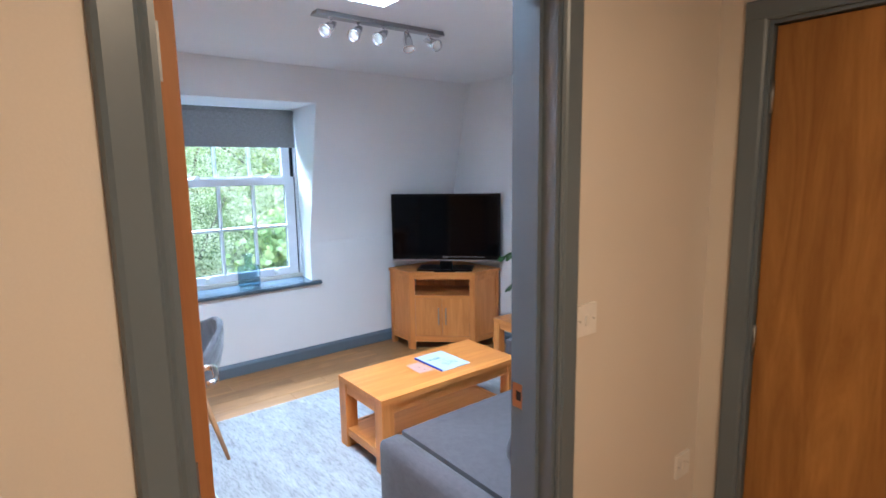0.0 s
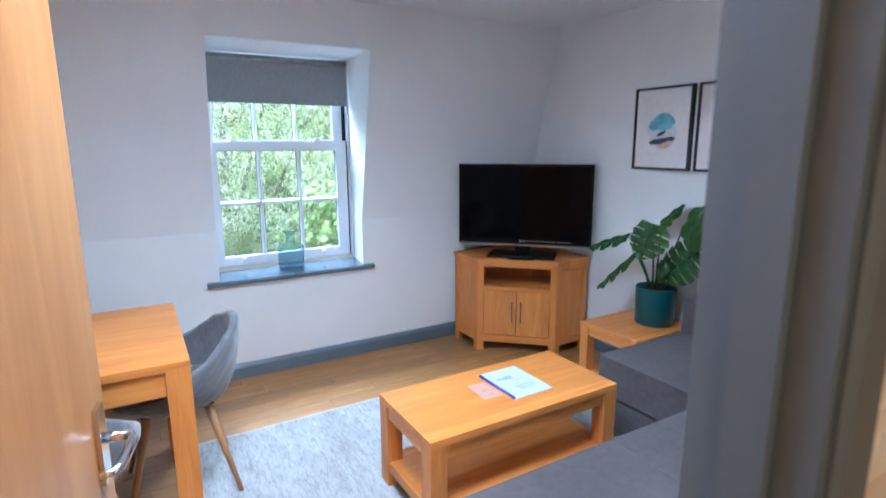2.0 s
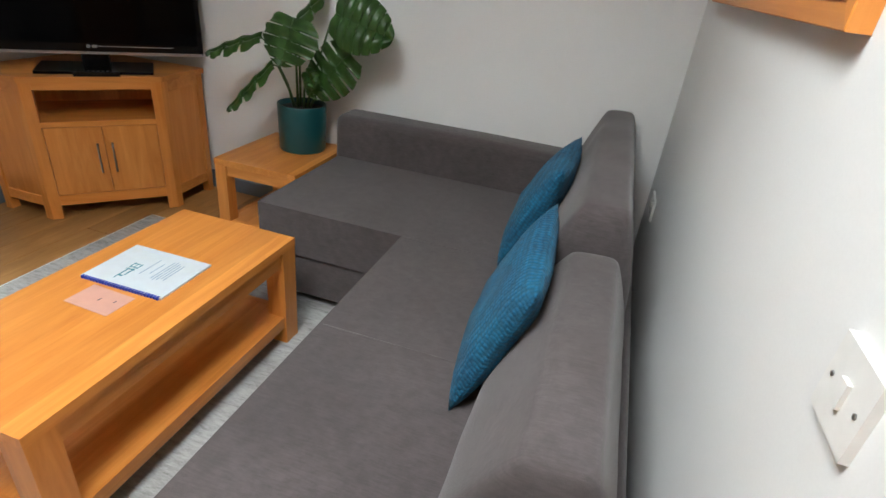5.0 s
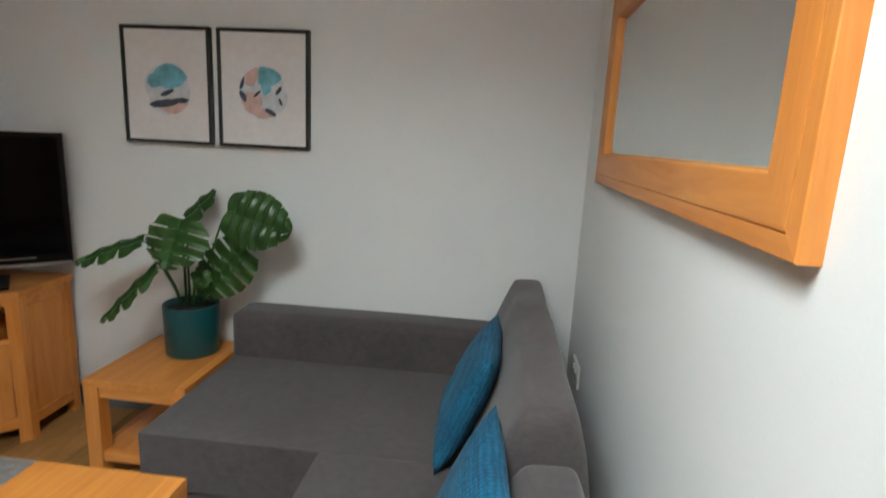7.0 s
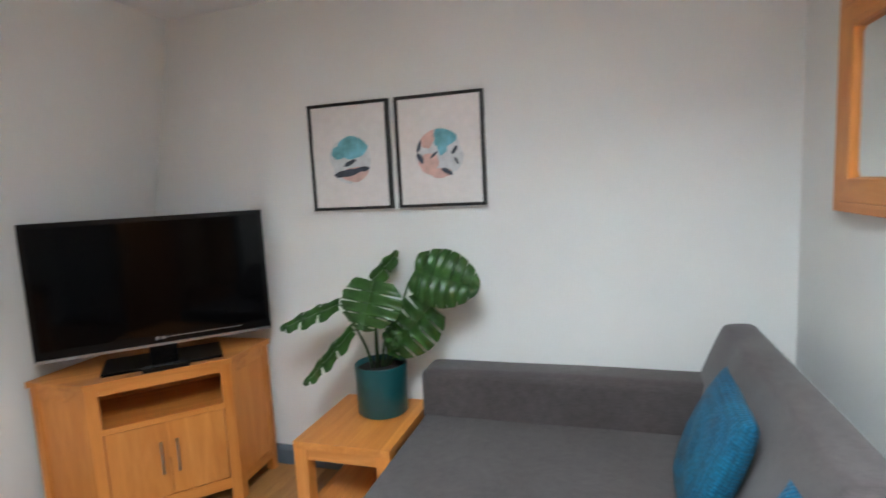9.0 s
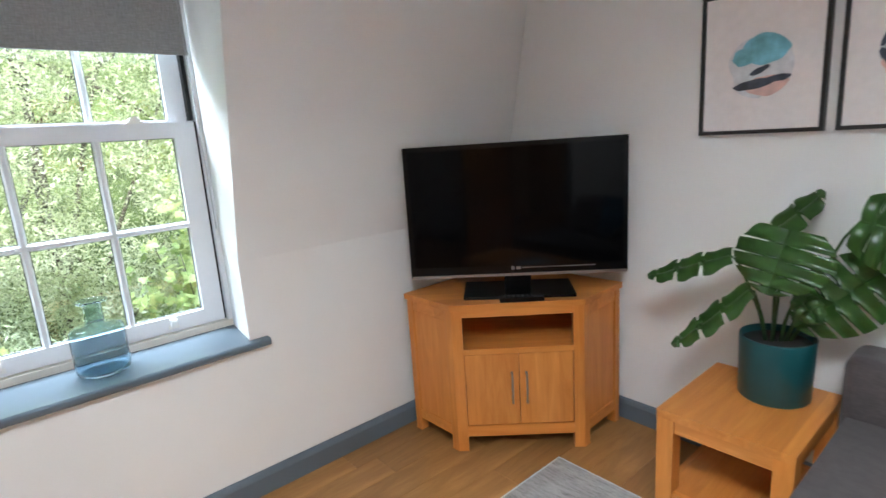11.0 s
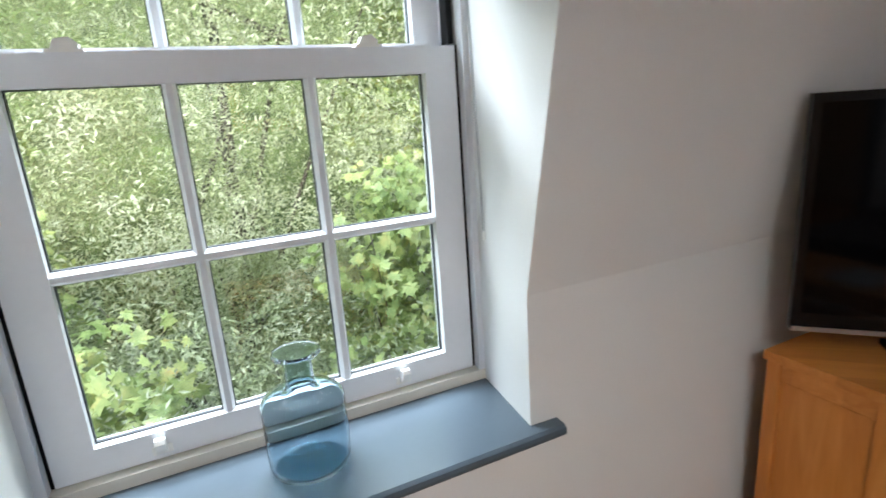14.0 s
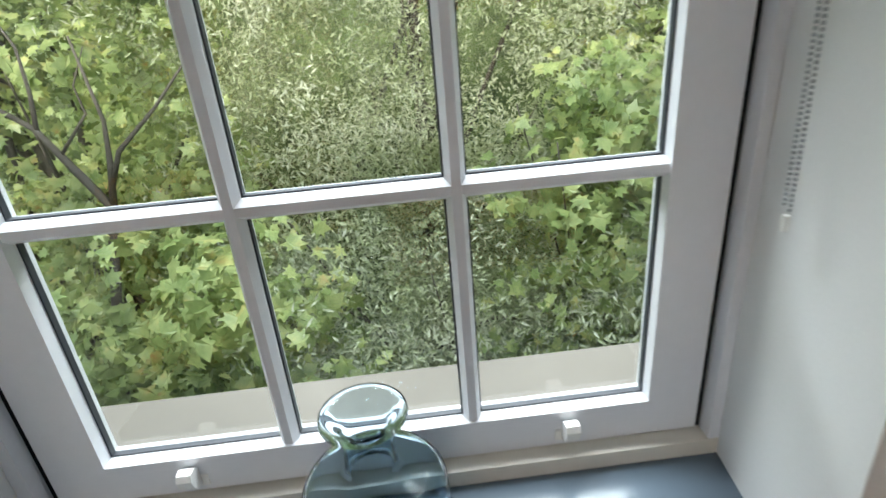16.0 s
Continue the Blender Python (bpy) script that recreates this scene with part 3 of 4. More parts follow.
blind = thing("roller_blind", pose(0, 4.488, 0), "grey roller blind partly drawn down in the window", "blind")
box("cloth", (1.040, 0.0, 1.80), (2.026, 0.0015, 2.075), BLIND, blind, 0)
box("bottom_bar", (1.040, -0.005, 1.787), (2.026, 0.006, 1.802), BLIND, blind, 0.004)
tube("roller", [(1.038, 0.012, 2.075), (2.028, 0.012, 2.075)], 0.022, BLIND, blind, 20)
for x in (1.0355, 2.0285):
    box("bracket", (x - 0.0015, -0.015, 2.045), (x + 0.002, 0.035, 2.106), PLASTIC, blind, 0.001)
bm = bmesh.new()
for y, x in ((-0.068, 2.010), (-0.086, 2.003)):
    for k in range(170):
        f = k / 169
        c = Vector((x - 0.004 * math.sin(f * 3), y + 0.055 * (1 - f) ** 2, 2.06 - f * 0.945))
        bmesh.ops.create_icosphere(bm, subdivisions=1, radius=0.0023, matrix=Matrix.Translation(c))
finish("bead_chain", bm, STEEL, blind, True)
box("chain_weight", (2.004, -0.080, 1.088), (2.010, -0.074, 1.106), PLASTIC, blind, 0.003)

# ---------------------------------------------------------------- corner unit and television
unit = thing("tv_cabinet", pose(2.958, 3.672, 0, 0, 0, -43.2), "oak corner television cabinet with an open shelf and two doors", "cabinet")
FB, FA, DP = 0.285, 0.500, 0.225
outline = [(-FB, 0), (FB, 0), (FA, DP), (0.12, 0.60), (-0.12, 0.60), (-FA, DP)]
prism("top", [(x * 1.02, y - 0.006) for x, y in outline], 0.674, 0.70, OAK_X, unit, bev=0.003)
for name, z0, z1 in (("shelf", 0.468, 0.490), ("floor_panel", 0.095, 0.115)):
    prism(name, [(x * 0.96, y + 0.016) for x, y in outline], z0, z1, OAK_X, unit, bev=0.001)
ang = math.atan2(DP, FA - FB)
side_len = math.hypot(DP, FA - FB)
for s in (-1, 1):
    m = Matrix.Translation((s * FB, 0, 0)) @ Matrix.Rotation(ang if s > 0 else math.pi - ang, 4, "Z")
    k = -s
    lo, hi = (0.0, 0.045) if s > 0 else (-0.045, 0.0)
    box("leg", (0, lo, 0), (0.045, hi, 0.674), OAK_Z, unit, 0.003, m=m)
    box("leg", (side_len - 0.04, lo, 0), (side_len, hi, 0.674), OAK_Z, unit, 0.003, m=m)
    lo2, hi2 = (0.010, 0.028) if s > 0 else (-0.028, -0.010)
    box("side_panel", (0.045, lo2, 0.115), (side_len - 0.04, hi2, 0.620), OAK_Z, unit, 0.001, m=m)
    lo3, hi3 = (0.004, 0.034) if s > 0 else (-0.034, -0.004)
    box("rail", (0.045, lo3, 0.620), (side_len - 0.04, hi3, 0.674), OAK_X, unit, 0.002, m=m)
    box("rail", (0.045, lo3, 0.065), (side_len - 0.04, hi3, 0.115), OAK_X, unit, 0.002, m=m)
    box("front_stile", (s * FB if s < 0 else FB - 0.045, -0.001, 0), (s * FB + 0.045 if s < 0 else FB, 0.04, 0.674), OAK_Z, unit, 0.003)
box("rail", (-FB + 0.045, 0.002, 0.640), (FB - 0.045, 0.03, 0.674), OAK_X, unit, 0.002)
box("rail", (-FB + 0.045, 0.002, 0.466), (FB - 0.045, 0.03, 0.492), OAK_X, unit, 0.002)
box("rail", (-FB + 0.045, 0.002, 0.070), (FB - 0.045, 0.03, 0.122), OAK_X, unit, 0.002)
box("back_panel", (-0.29, 0.42, 0.10), (0.29, 0.43, 0.67), OAK_Z, unit, 0)
for s in (-1, 1):
    x0, x1 = (-FB + 0.048, -0.002) if s < 0 else (0.002, FB - 0.048)
    d = box("cabinet_door", (x0, 0.006, 0.125), (x1, 0.026, 0.463), OAK_Z, unit, 0.002)
    hx = s * 0.032
    tube("handle", [(hx, 0.006, 0.235), (hx, -0.014, 0.237), (hx, -0.016, 0.245), (hx, -0.016, 0.365), (hx, -0.014, 0.373), (hx, 0.006, 0.375)], 0.0045, STEEL, d, 8)

tv = thing("television", pose(3.092, 3.779, 0.70, 0, 0, -46.25), "black flat television on a stand, switched off", "television")
W2 = 0.488
bm = bmesh.new()
add_box(bm, (-W2, 0, 0.075), (W2, 0.035, 0.672))
add_box(bm, (-W2 + 0.1, 0.035, 0.13), (W2 - 0.1, 0.075, 0.58))
finish("case", bm, BLACK, tv, bev=0.004)
box("screen", (-W2 + 0.022, -0.0015, 0.122), (W2 - 0.022, 0.001, 0.650), SCREEN, tv, 0.0005)
box("chin_strip", (-W2 + 0.004, -0.003, 0.072), (W2 - 0.004, 0.01, 0.084), STEEL, tv, 0.003)
box("speaker_line", (0.02, -0.003, 0.108), (W2 - 0.14, 0.001, 0.111), STEEL, tv, 0.001)
lathe("logo", [(0.009, 0), (0.009, 0.001), (0.004, 0.0015)], STEEL, tv, 16, m=pose(-0.020, -0.001, 0.108, 90, 0, 0))
box("logo", (-0.006, -0.003, 0.102), (0.016, 0.0, 0.114), STEEL, tv, 0.0005)
prism("neck", [(-0.06, 0.012), (0.06, 0.012), (0.05, 0.05), (-0.05, 0.05)], 0.012, 0.09, BLACK, tv)
box("stand_base", (-0.245, -0.12, 0.0), (0.245, 0.13, 0.013), SCREEN, tv, 0.005)
remote = thing("remote_control", pose(2.992, 3.672, 0.70, 0, 0, -44), "slim black remote control on the cabinet top", "remote")
box("body", (-0.095, -0.022, 0.0), (0.095, 0.022, 0.02), BLACK, remote, 0.006)
bm = bmesh.new()
for i in range(7):
    for j in range(3):
        add_box(bm, (-0.08 + i * 0.02, -0.013 + j * 0.011, 0.0195), (-0.07 + i * 0.02, -0.006 + j * 0.011, 0.0215))
finish("buttons", bm, DARK, remote)


# ---------------------------------------------------------------- tables
def oak_table(name, m, size, label, leg, top, apron, shelf=None):
    """Square-legged oak table; origin at the middle of the floor beneath it."""
    w, d, h = size
    ob = thing(name, m, label, "table")
    x, y = w / 2, d / 2
    box("top", (-x, -y, h - top), (x, y, h), OAK_X, ob, 0.004)
    for sx in (-1, 1):
        for sy in (-1, 1):
            a, b = sorted((sx * x, sx * (x - leg))), sorted((sy * y, sy * (y - leg)))
            box("leg", (a[0] + 0.001, b[0] + 0.001, 0), (a[1] - 0.001, b[1] - 0.001, h - top - 0.0005), OAK_Z, ob, 0.004)
    for s in (-1, 1):
        a = sorted((s * (y - 0.010), s * (y - 0.032)))
        box("apron", (-x + leg, a[0], h - top - apron), (x - leg, a[1], h - top - 0.0005), OAK_X, ob, 0.002)
        a = sorted((s * (x - 0.010), s * (x - 0.032)))
        box("apron", (a[0], -y + leg, h - top - apron), (a[1], y - leg, h - top - 0.0005), OAK_Y, ob, 0.002)
    if shelf:
        z0, z1 = shelf
        box("shelf", (-x + 0.02, -y + 0.02, z1 - 0.02), (x - 0.02, y - 0.02, z1), OAK_X, ob, 0.002)
        for s in (-1, 1):
            a = sorted((s * (y - 0.008), s * (y - 0.03)))
            box("shelf_rail", (-x + leg, a[0], z0), (x - leg, a[1], z1 + 0.002), OAK_X, ob, 0.002)
            a = sorted((s * (x - 0.008), s * (x - 0.03)))
            box("shelf_rail", (a[0], -y + leg, z0), (a[1], y - leg, z1 + 0.002), OAK_Y, ob, 0.002)
    return ob


oak_table("coffee_table", pose(1.978, 2.530, 0.011), (0.985, 0.470, 0.417), "low oak coffee table with square legs and a lower shelf", 0.075, 0.03, 0.06, (0.07, 0.115))
oak_table("side_table", pose(3.245, 2.838, 0.0), (0.51, 0.435, 0.42), "small square oak side table beside the sofa", 0.062, 0.03, 0.05, (0.06, 0.10))
oak_table("dining_table", pose(0.046, 3.178, 0.0), (1.40, 0.84, 0.75), "oak dining table with thick square legs", 0.085, 0.03, 0.095)

rug = thing("rug", pose(1.885, 2.66, 0), "pale grey distressed rug on the oak floor", "rug")
box("pile", (-1.12, -0.84, 0.001), (1.12, 0.84, 0.011), RUG, rug, 0.003)
bm = bmesh.new()
for a, b in (((-1.128, -0.848), (-1.12, 0.848)), ((1.12, -0.848), (1.128, 0.848)), ((-1.12, -0.848), (1.12, -0.84)), ((-1.12, 0.84), (1.12, 0.848))):
    add_box(bm, (*a, 0.001), (*b, 0.009))
finish("binding", bm, PAPER, rug)


# ---------------------------------------------------------------- sofa
sofa = thing("corner_sofa", pose(0, 0, 0), "charcoal grey fabric corner sofa with a chaise", "sofa")
soft_box("base", (1.275, 1.14, 0.045), (2.655, 1.935, 0.252), SOFA, sofa, 0.02, 0.004, 1)
soft_box("chaise_base", (2.66, 1.14, 0.045), (3.32, 2.545, 0.252), SOFA, sofa, 0.02, 0.004, 2)
prism("seat", [(1.388, 1.20), (3.305, 1.20), (3.305, 2.572), (2.648, 2.572), (2.648, 1.962), (1.388, 1.962)], 0.240, 0.438, SOFA, sofa, bev=0.024, seg=5)
for path in ([(2.648, 1.955), (2.652, 1.60), (2.652, 1.24)], [(2.06, 1.950), (2.062, 1.60), (2.06, 1.24)]):
    tube("seam", [(x, y, 0.4372) for x, y in path], 0.0022, SOFA, sofa, 6)
soft_box("low_arm", (1.258, 1.14, 0.046), (1.380, 1.962, 0.442), SOFA, sofa, 0.03, 0.006, 5)
soft_box("arm", (3.31, 1.215, 0.046), (3.505, 2.595, 0.638), SOFA, sofa, 0.035, 0.006, 6)
soft_box("back_frame", (1.262, 1.150, 0.046), (3.503, 1.235, 0.50), SOFA, sofa, 0.025, 0.004, 7)


def back_cushion(x0, x1, seed, high=1.0):
    """Wedge cushion that leans against the frame, thick below and narrow at the top."""
    prof = [(1.175, 0.43), (1.475, 0.43), (1.490, 0.50), (1.445, 0.64), (1.395, 0.77), (1.362, 0.835), (1.350, 0.850), (1.250, 0.853), (1.238, 0.840), (1.205, 0.72), (1.180, 0.58)]
    bm = bmesh.new()
    n, cuts = len(prof), 24
    rings = []
    for i in range(cuts + 1):
        f = i / cuts
        end = min(f, 1 - f) * (x1 - x0)
        tuck = 1 - 0.06 * max(0.0, 1 - end / 0.03) ** 2
        cy, cz = 1.35, 0.6
        x = x0 + (x1 - x0) * f
        ring = []
        for y, z in prof:
            w = 0.008 * noise.noise(Vector((x * 5, y * 6, z * 6 + seed)))
            ring.append(bm.verts.new((x, cy + (y - cy) * tuck + w, cz + (0.43 + (z - 0.43) * high - cz) * (1 - 0.03 * max(0.0, 1 - end / 0.03) ** 2) + w)))
        rings.append(ring)
    for a, b in zip(rings, rings[1:]):
        for k in range(n):
            bm.faces.new((a[k], a[(k + 1) % n], b[(k + 1) % n], b[k]))
    bm.faces.new(rings[0])
    bm.faces.new(rings[-1])
    ob = finish("back_cushion", bm, SOFA, sofa, True)
    sub = ob.modifiers.new("smooth", "SUBSURF")
    sub.levels = sub.render_levels = 2
    return ob


back_cushion(2.262, 3.495, 1)
back_cushion(1.54, 2.258, 5, 0.75)


def scatter_cushion(m, label, w=0.60, h=0.35, d=0.11, seed=0):
    ob = thing("scatter_cushion", m, label, "cushion", "teal cushions on the sofa")
    bm = bmesh.new()
    n = 22
    grid = {}
    for side in (-1, 1):
        for i in range(n + 1):
            for j in range(n + 1):
                u, v = 2 * i / n - 1, 2 * j / n - 1
                edge = (1 - u * u) * (1 - v * v)
                if side > 0 and edge < 1e-6:
                    grid[side, i, j] = grid[-1, i, j]
                    continue
                pinch = 1 - 0.07 * (1 - abs(v)) * abs(u) ** 4
                pinch2 = 1 - 0.07 * (1 - abs(u)) * abs(v) ** 4
                y = side * d / 2 * edge ** 0.42 + 0.012 * edge * noise.noise(Vector((u * 2.5 + seed, v * 2.5, side)))
                grid[side, i, j] = bm.verts.new((u * w / 2 * pinch, y, v * h / 2 * pinch2))
        for i in range(n):
            for j in range(n):
                bm.faces.new((grid[side, i, j], grid[side, i + 1, j], grid[side, i + 1, j + 1], grid[side, i, j + 1]))
    finish("cover", bm, CORD, ob, True)
    return ob


scatter_cushion(pose(2.150, 1.480, 0.612, 22, 0, 3), "teal waffle-weave square scatter cushion leaning on the sofa back", 0.50, 0.38, 0.12, 1)
scatter_cushion(pose(2.82, 1.505, 0.628, 22, 0, -2), "teal waffle-weave square scatter cushion leaning on the sofa back", 0.46, 0.40, 0.13, 6)


# ---------------------------------------------------------------- chairs
def tub_chair(m, cloth, label, category="chair"):
    """Quilted shell chair with splayed round legs; it faces its own +y."""
    ob = thing("dining_chair", m, label, category, "chairs round the dining table")
    bm = bmesh.new()
    rings, sides, steps = [], 96, 30
    for k in range(steps + 1):
        f = k / steps
        ring = []
        for n in range(sides):
            a = 2 * math.pi * n / sides
            back = (1 - math.sin(a)) / 2
            rim = 0.50 + 0.27 * back ** 1.8
            if f < 0.4:
                r, z = 0.215 * f / 0.4, 0.412 + 0.022 * (f / 0.4) ** 3
            else:
                g = (f - 0.4) / 0.6
                r = 0.215 + 0.055 * math.sin(g * math.pi * 0.62) + 0.022 * back * g
                z = 0.434 + (rim - 0.434) * g ** 1.15
                # stitched diamonds
                u, v = a * 16 / (2 * math.pi), (z - 0.42) * 10
                line = min(abs((u + v) % 1 - 0.5), abs((u - v) % 1 - 0.5))
                r -= 0.008 * math.exp(-(line / 0.07) ** 2)
            ring.append(bm.verts.new((r * math.cos(a) * 1.02, r * math.sin(a) * (1.0 if math.sin(a) < 0 else 0.98), z)))
        rings.append(ring)
    for a, b in zip(rings[1:], rings[2:]):
        for s in range(sides):
            bm.faces.new((a[s], a[(s + 1) % sides], b[(s + 1) % sides], b[s]))
    bm.faces.new(rings[1])
    shell = finish("shell", bm, cloth, ob, True)
    sol = shell.modifiers.new("padding", "SOLIDIFY")
    sol.thickness, sol.offset = 0.035, -1
    sub = shell.modifiers.new("round", "SUBSURF")
    sub.levels = sub.render_levels = 1
    lathe("seat_pad", [(0.02, 0.452), (0.19, 0.455), (0.215, 0.468), (0.205, 0.486), (0.15, 0.496), (0.02, 0.498)], cloth, ob, 32)
    for sx in (-1, 1):
        for sy in (-1, 1):
            tube("leg", [(sx * 0.11, sy * 0.11, 0.44), (sx * 0.215, sy * 0.215, 0.004)], [0.019, 0.010], LEGWOOD, ob, 12)
    box("seat_frame", (-0.14, -0.14, 0.415), (0.14, 0.14, 0.44), BLACK, ob, 0.004)
    return ob


tub_chair(pose(0.70, 3.215, 0.0, 0, 0, 90), VELVET, "grey quilted velvet tub chair with wooden legs")
tub_chair(pose(0.285, 2.72, 0.0, 0, 0, 0), VELVET, "grey quilted velvet tub chair with wooden legs")
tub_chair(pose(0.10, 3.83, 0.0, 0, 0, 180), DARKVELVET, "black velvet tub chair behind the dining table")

# ---------------------------------------------------------------- plant
plant = thing("potted_monstera", pose(3.355, 2.80, 0.42), "artificial monstera plant in a teal pot on the side table", "plant")
lathe("pot", [(0.002, 0.0), (0.110, 0.0), (0.115, 0.006), (0.120, 0.225), (0.119, 0.230), (0.115, 0.230), (0.113, 0.20), (0.002, 0.198)], POT, plant, 40)
lathe("soil", [(0.002, 0.198), (0.112, 0.199), (0.1115, 0.205), (0.06, 0.212), (0.002, 0.21)], SOIL, plant, 24)


def monstera_leaf(base, tip, width, facing, droop=0.05, slits=5, stem_from=(0, 0, 0.2)):
    """A heart-shaped leaf with slits, from where its stem joins to its tip; facing is the way its top looks."""
    base, tip = Vector(base), Vector(tip)
    axis = (tip - base)
    length = axis.length
    axis.normalize()
    side = axis.cross(Vector(facing)).normalized()
    up = side.cross(axis).normalized()
    bm = bmesh.new()
    steps = 150

    def half(f):
        return width / 2 * (math.sin(math.pi * min(1, f * 0.90 + 0.10)) ** 0.5) * (1.12 - 0.3 * f)

    for s in (-1, 1):
        prev = None
        for i in range(steps + 1):
            f = i / steps
            reach = half(f)
            phase = (f * 0.9 + 0.02) * slits * 1.25
            cut = phase - math.floor(phase)
            inner = reach * (0.34 if (cut < 0.15 and 0.10 < f < 0.9) else 1.0)
            row = []
            for k in range(5):
                q = k / 4
                x = inner * q
                lobe = -0.12 * length * (1 - f) ** 3 * q
                along = (f + 0.16 * q * (1 - f) * 0.6) * length + lobe
                lift = -droop * f * f + 0.03 * q * (1 - q) * 2 - 0.25 * x * x / max(width, 0.01) + 0.006 * math.sin(phase * 6.28) * q
                row.append(bm.verts.new(base + axis * along + side * (s * x) + up * lift))
            if prev:
                for k in range(4):
                    bm.faces.new((prev[k], prev[k + 1], row[k + 1], row[k]))
            prev = row
    finish("leaf", bm, MONSTERA, plant, True)
    mid = (Vector(stem_from) + base) / 2 + Vector((0, 0, 0.04))
    tube("stem", [stem_from, Vector(stem_from).lerp(mid, 0.5) + Vector((0, 0, 0.02)), mid, base.lerp(mid, 0.4) + Vector((0, 0, 0.02)), base, base + axis * length * 0.3], [0.0065, 0.006, 0.005, 0.0045, 0.004, 0.002], MONSTERA, plant, 8)


def at_plant(x, y, z):
    return Vector((x - 3.355, y - 2.815, z - 0.42))


monstera_leaf(at_plant(3.30, 2.60, 1.085), at_plant(3.24, 2.315, 1.03), 0.255, (-1, 0.1, 0.35), 0.03, 6, (0.01, -0.02, 0.2))
monstera_leaf(at_plant(3.22, 2.76, 1.055), at_plant(3.14, 2.80, 0.86), 0.31, (-0.9, 0.1, 0.5), 0.02, 4, (-0.02, 0.01, 0.2))
monstera_leaf(at_plant(3.34, 2.545, 0.925), at_plant(3.28, 2.745, 0.715), 0.25, (-1, -0.2, 0.4), 0.02, 5, (0.02, -0.03, 0.2))
monstera_leaf(at_plant(3.42, 2.86, 1.02), at_plant(3.45, 2.735, 1.155), 0.16, (-0.6, 0.7, 0.3), 0.01, 2, (0.02, 0.02, 0.2))
monstera_leaf(at_plant(3.22, 2.93, 0.95), at_plant(3.16, 3.21, 0.865), 0.16, (-0.35, 0.0, 1), 0.03, 3, (-0.01, 0.03, 0.2))
monstera_leaf(at_plant(3.20, 2.86, 0.845), at_plant(3.14, 3.10, 0.61), 0.15, (-0.45, 0.35, 0.75), 0.02, 3, (-0.02, 0.03, 0.2))
monstera_leaf(at_plant(3.28, 2.74, 0.82), at_plant(3.22, 2.66, 0.77), 0.09, (-1, 0, 0.3), 0.01, 3, (0.0, -0.01, 0.2))


# ---------------------------------------------------------------- pictures and mirror
def blob(bm, cx, cz, rx, rz, y, seed, turn=0.0, clip=None):
    pts = []
    for k in range(40):
        a = 2 * math.pi * k / 40
        r = 1 + 0.22 * noise.noise(Vector((math.cos(a) * 1.6 + seed, math.sin(a) * 1.6, seed * 2.3)))
        x, z = rx * r * math.cos(a), rz * r * math.sin(a)
        x, z = cx + x * math.cos(turn) - z * math.sin(turn), cz + x * math.sin(turn) + z * math.cos(turn)
        if clip:
            d = math.hypot(x, z - clip[1])
            if d > clip[0]:
                x, z = x * clip[0] / d, clip[1] + (z - clip[1]) * clip[0] / d
        pts.append(bm.verts.new((x, y, z)))
    bm.faces.new(pts)


def picture(m, blobs, label):
    """Framed print; faces its own -y."""
    ob = thing("framed_picture", m, label, "picture", "pair of framed prints")
    w, h, f, d = 0.207, 0.252, 0.014, 0.028
    bm = bmesh.new()
    add_box(bm, (-w, -d, -h), (-w + f, 0, h))
    add_box(bm, (w - f, -d, -h), (w, 0, h))
    add_box(bm, (-w + f, -d, -h), (w - f, 0, -h + f))
    add_box(bm, (-w + f, -d, h - f), (w - f, 0, h))
    finish("frame", bm, FRAMEBLACK, ob, bev=0.0015)
    box("print", (-w + f, -0.020, -h + f), (w - f, -0.016, h - f), MOUNT, ob, 0)
    for i, (mat, items) in enumerate(blobs):
        for j, item in enumerate(items):
            bm = bmesh.new()
            blob(bm, *item[:4], -0.0206 - 0.0006 * i - 0.0002 * j, item[4], item[5], (0.112, -0.015))
            finish("art", bm, mat, ob)
    return ob


picture(pose(EAST, 2.956, 1.603, 0, 0, -90), [
    (ART_GREY, [(0, -0.015, 0.108, 0.108, 1.3, 0)]),
    (ART_PINK, [(0.03, -0.085, 0.07, 0.035, 2.1, 0)]),
    (ART_BLUE, [(0.018, 0.045, 0.075, 0.055, 3.7, 0.1), (-0.055, 0.022, 0.04, 0.03, 9.2, 0)]),
    (ART_DARK, [(-0.02, -0.078, 0.07, 0.016, 5.2, 0.12), (0.06, -0.062, 0.04, 0.012, 6.4, 0.1), (0.0, -0.03, 0.035, 0.010, 7.9, 0.4)])],
    "black-framed abstract print with a blue and grey circle")
picture(pose(EAST, 2.508, 1.603, 0, 0, -90), [
    (ART_GREY, [(0, -0.012, 0.11, 0.11, 11.3, 0)]),
    (ART_PINK, [(-0.055, -0.055, 0.05, 0.045, 12.1, 0.8), (-0.055, 0.055, 0.032, 0.045, 4.4, -0.4), (0.0, -0.10, 0.05, 0.022, 8.8, 0)]),
    (ART_BLUE, [(0.025, 0.06, 0.05, 0.05, 13.7, 0.3), (0.012, 0.01, 0.022, 0.03, 1.2, 0)]),
    (ART_DARK, [(-0.098, 0.03, 0.011, 0.035, 15.2, -0.2), (-0.094, -0.03, 0.012, 0.028, 16.4, 0.5), (0.07, -0.002, 0.008, 0.022, 17.9, -0.6), (-0.028, -0.018, 0.022, 0.006, 2.9, 0.7), (0.032, -0.095, 0.028, 0.011, 3.1, -0.5), (0.078, -0.05, 0.006, 0.018, 6.3, 0.4)])],
    "black-framed abstract print with a pink and blue circle")

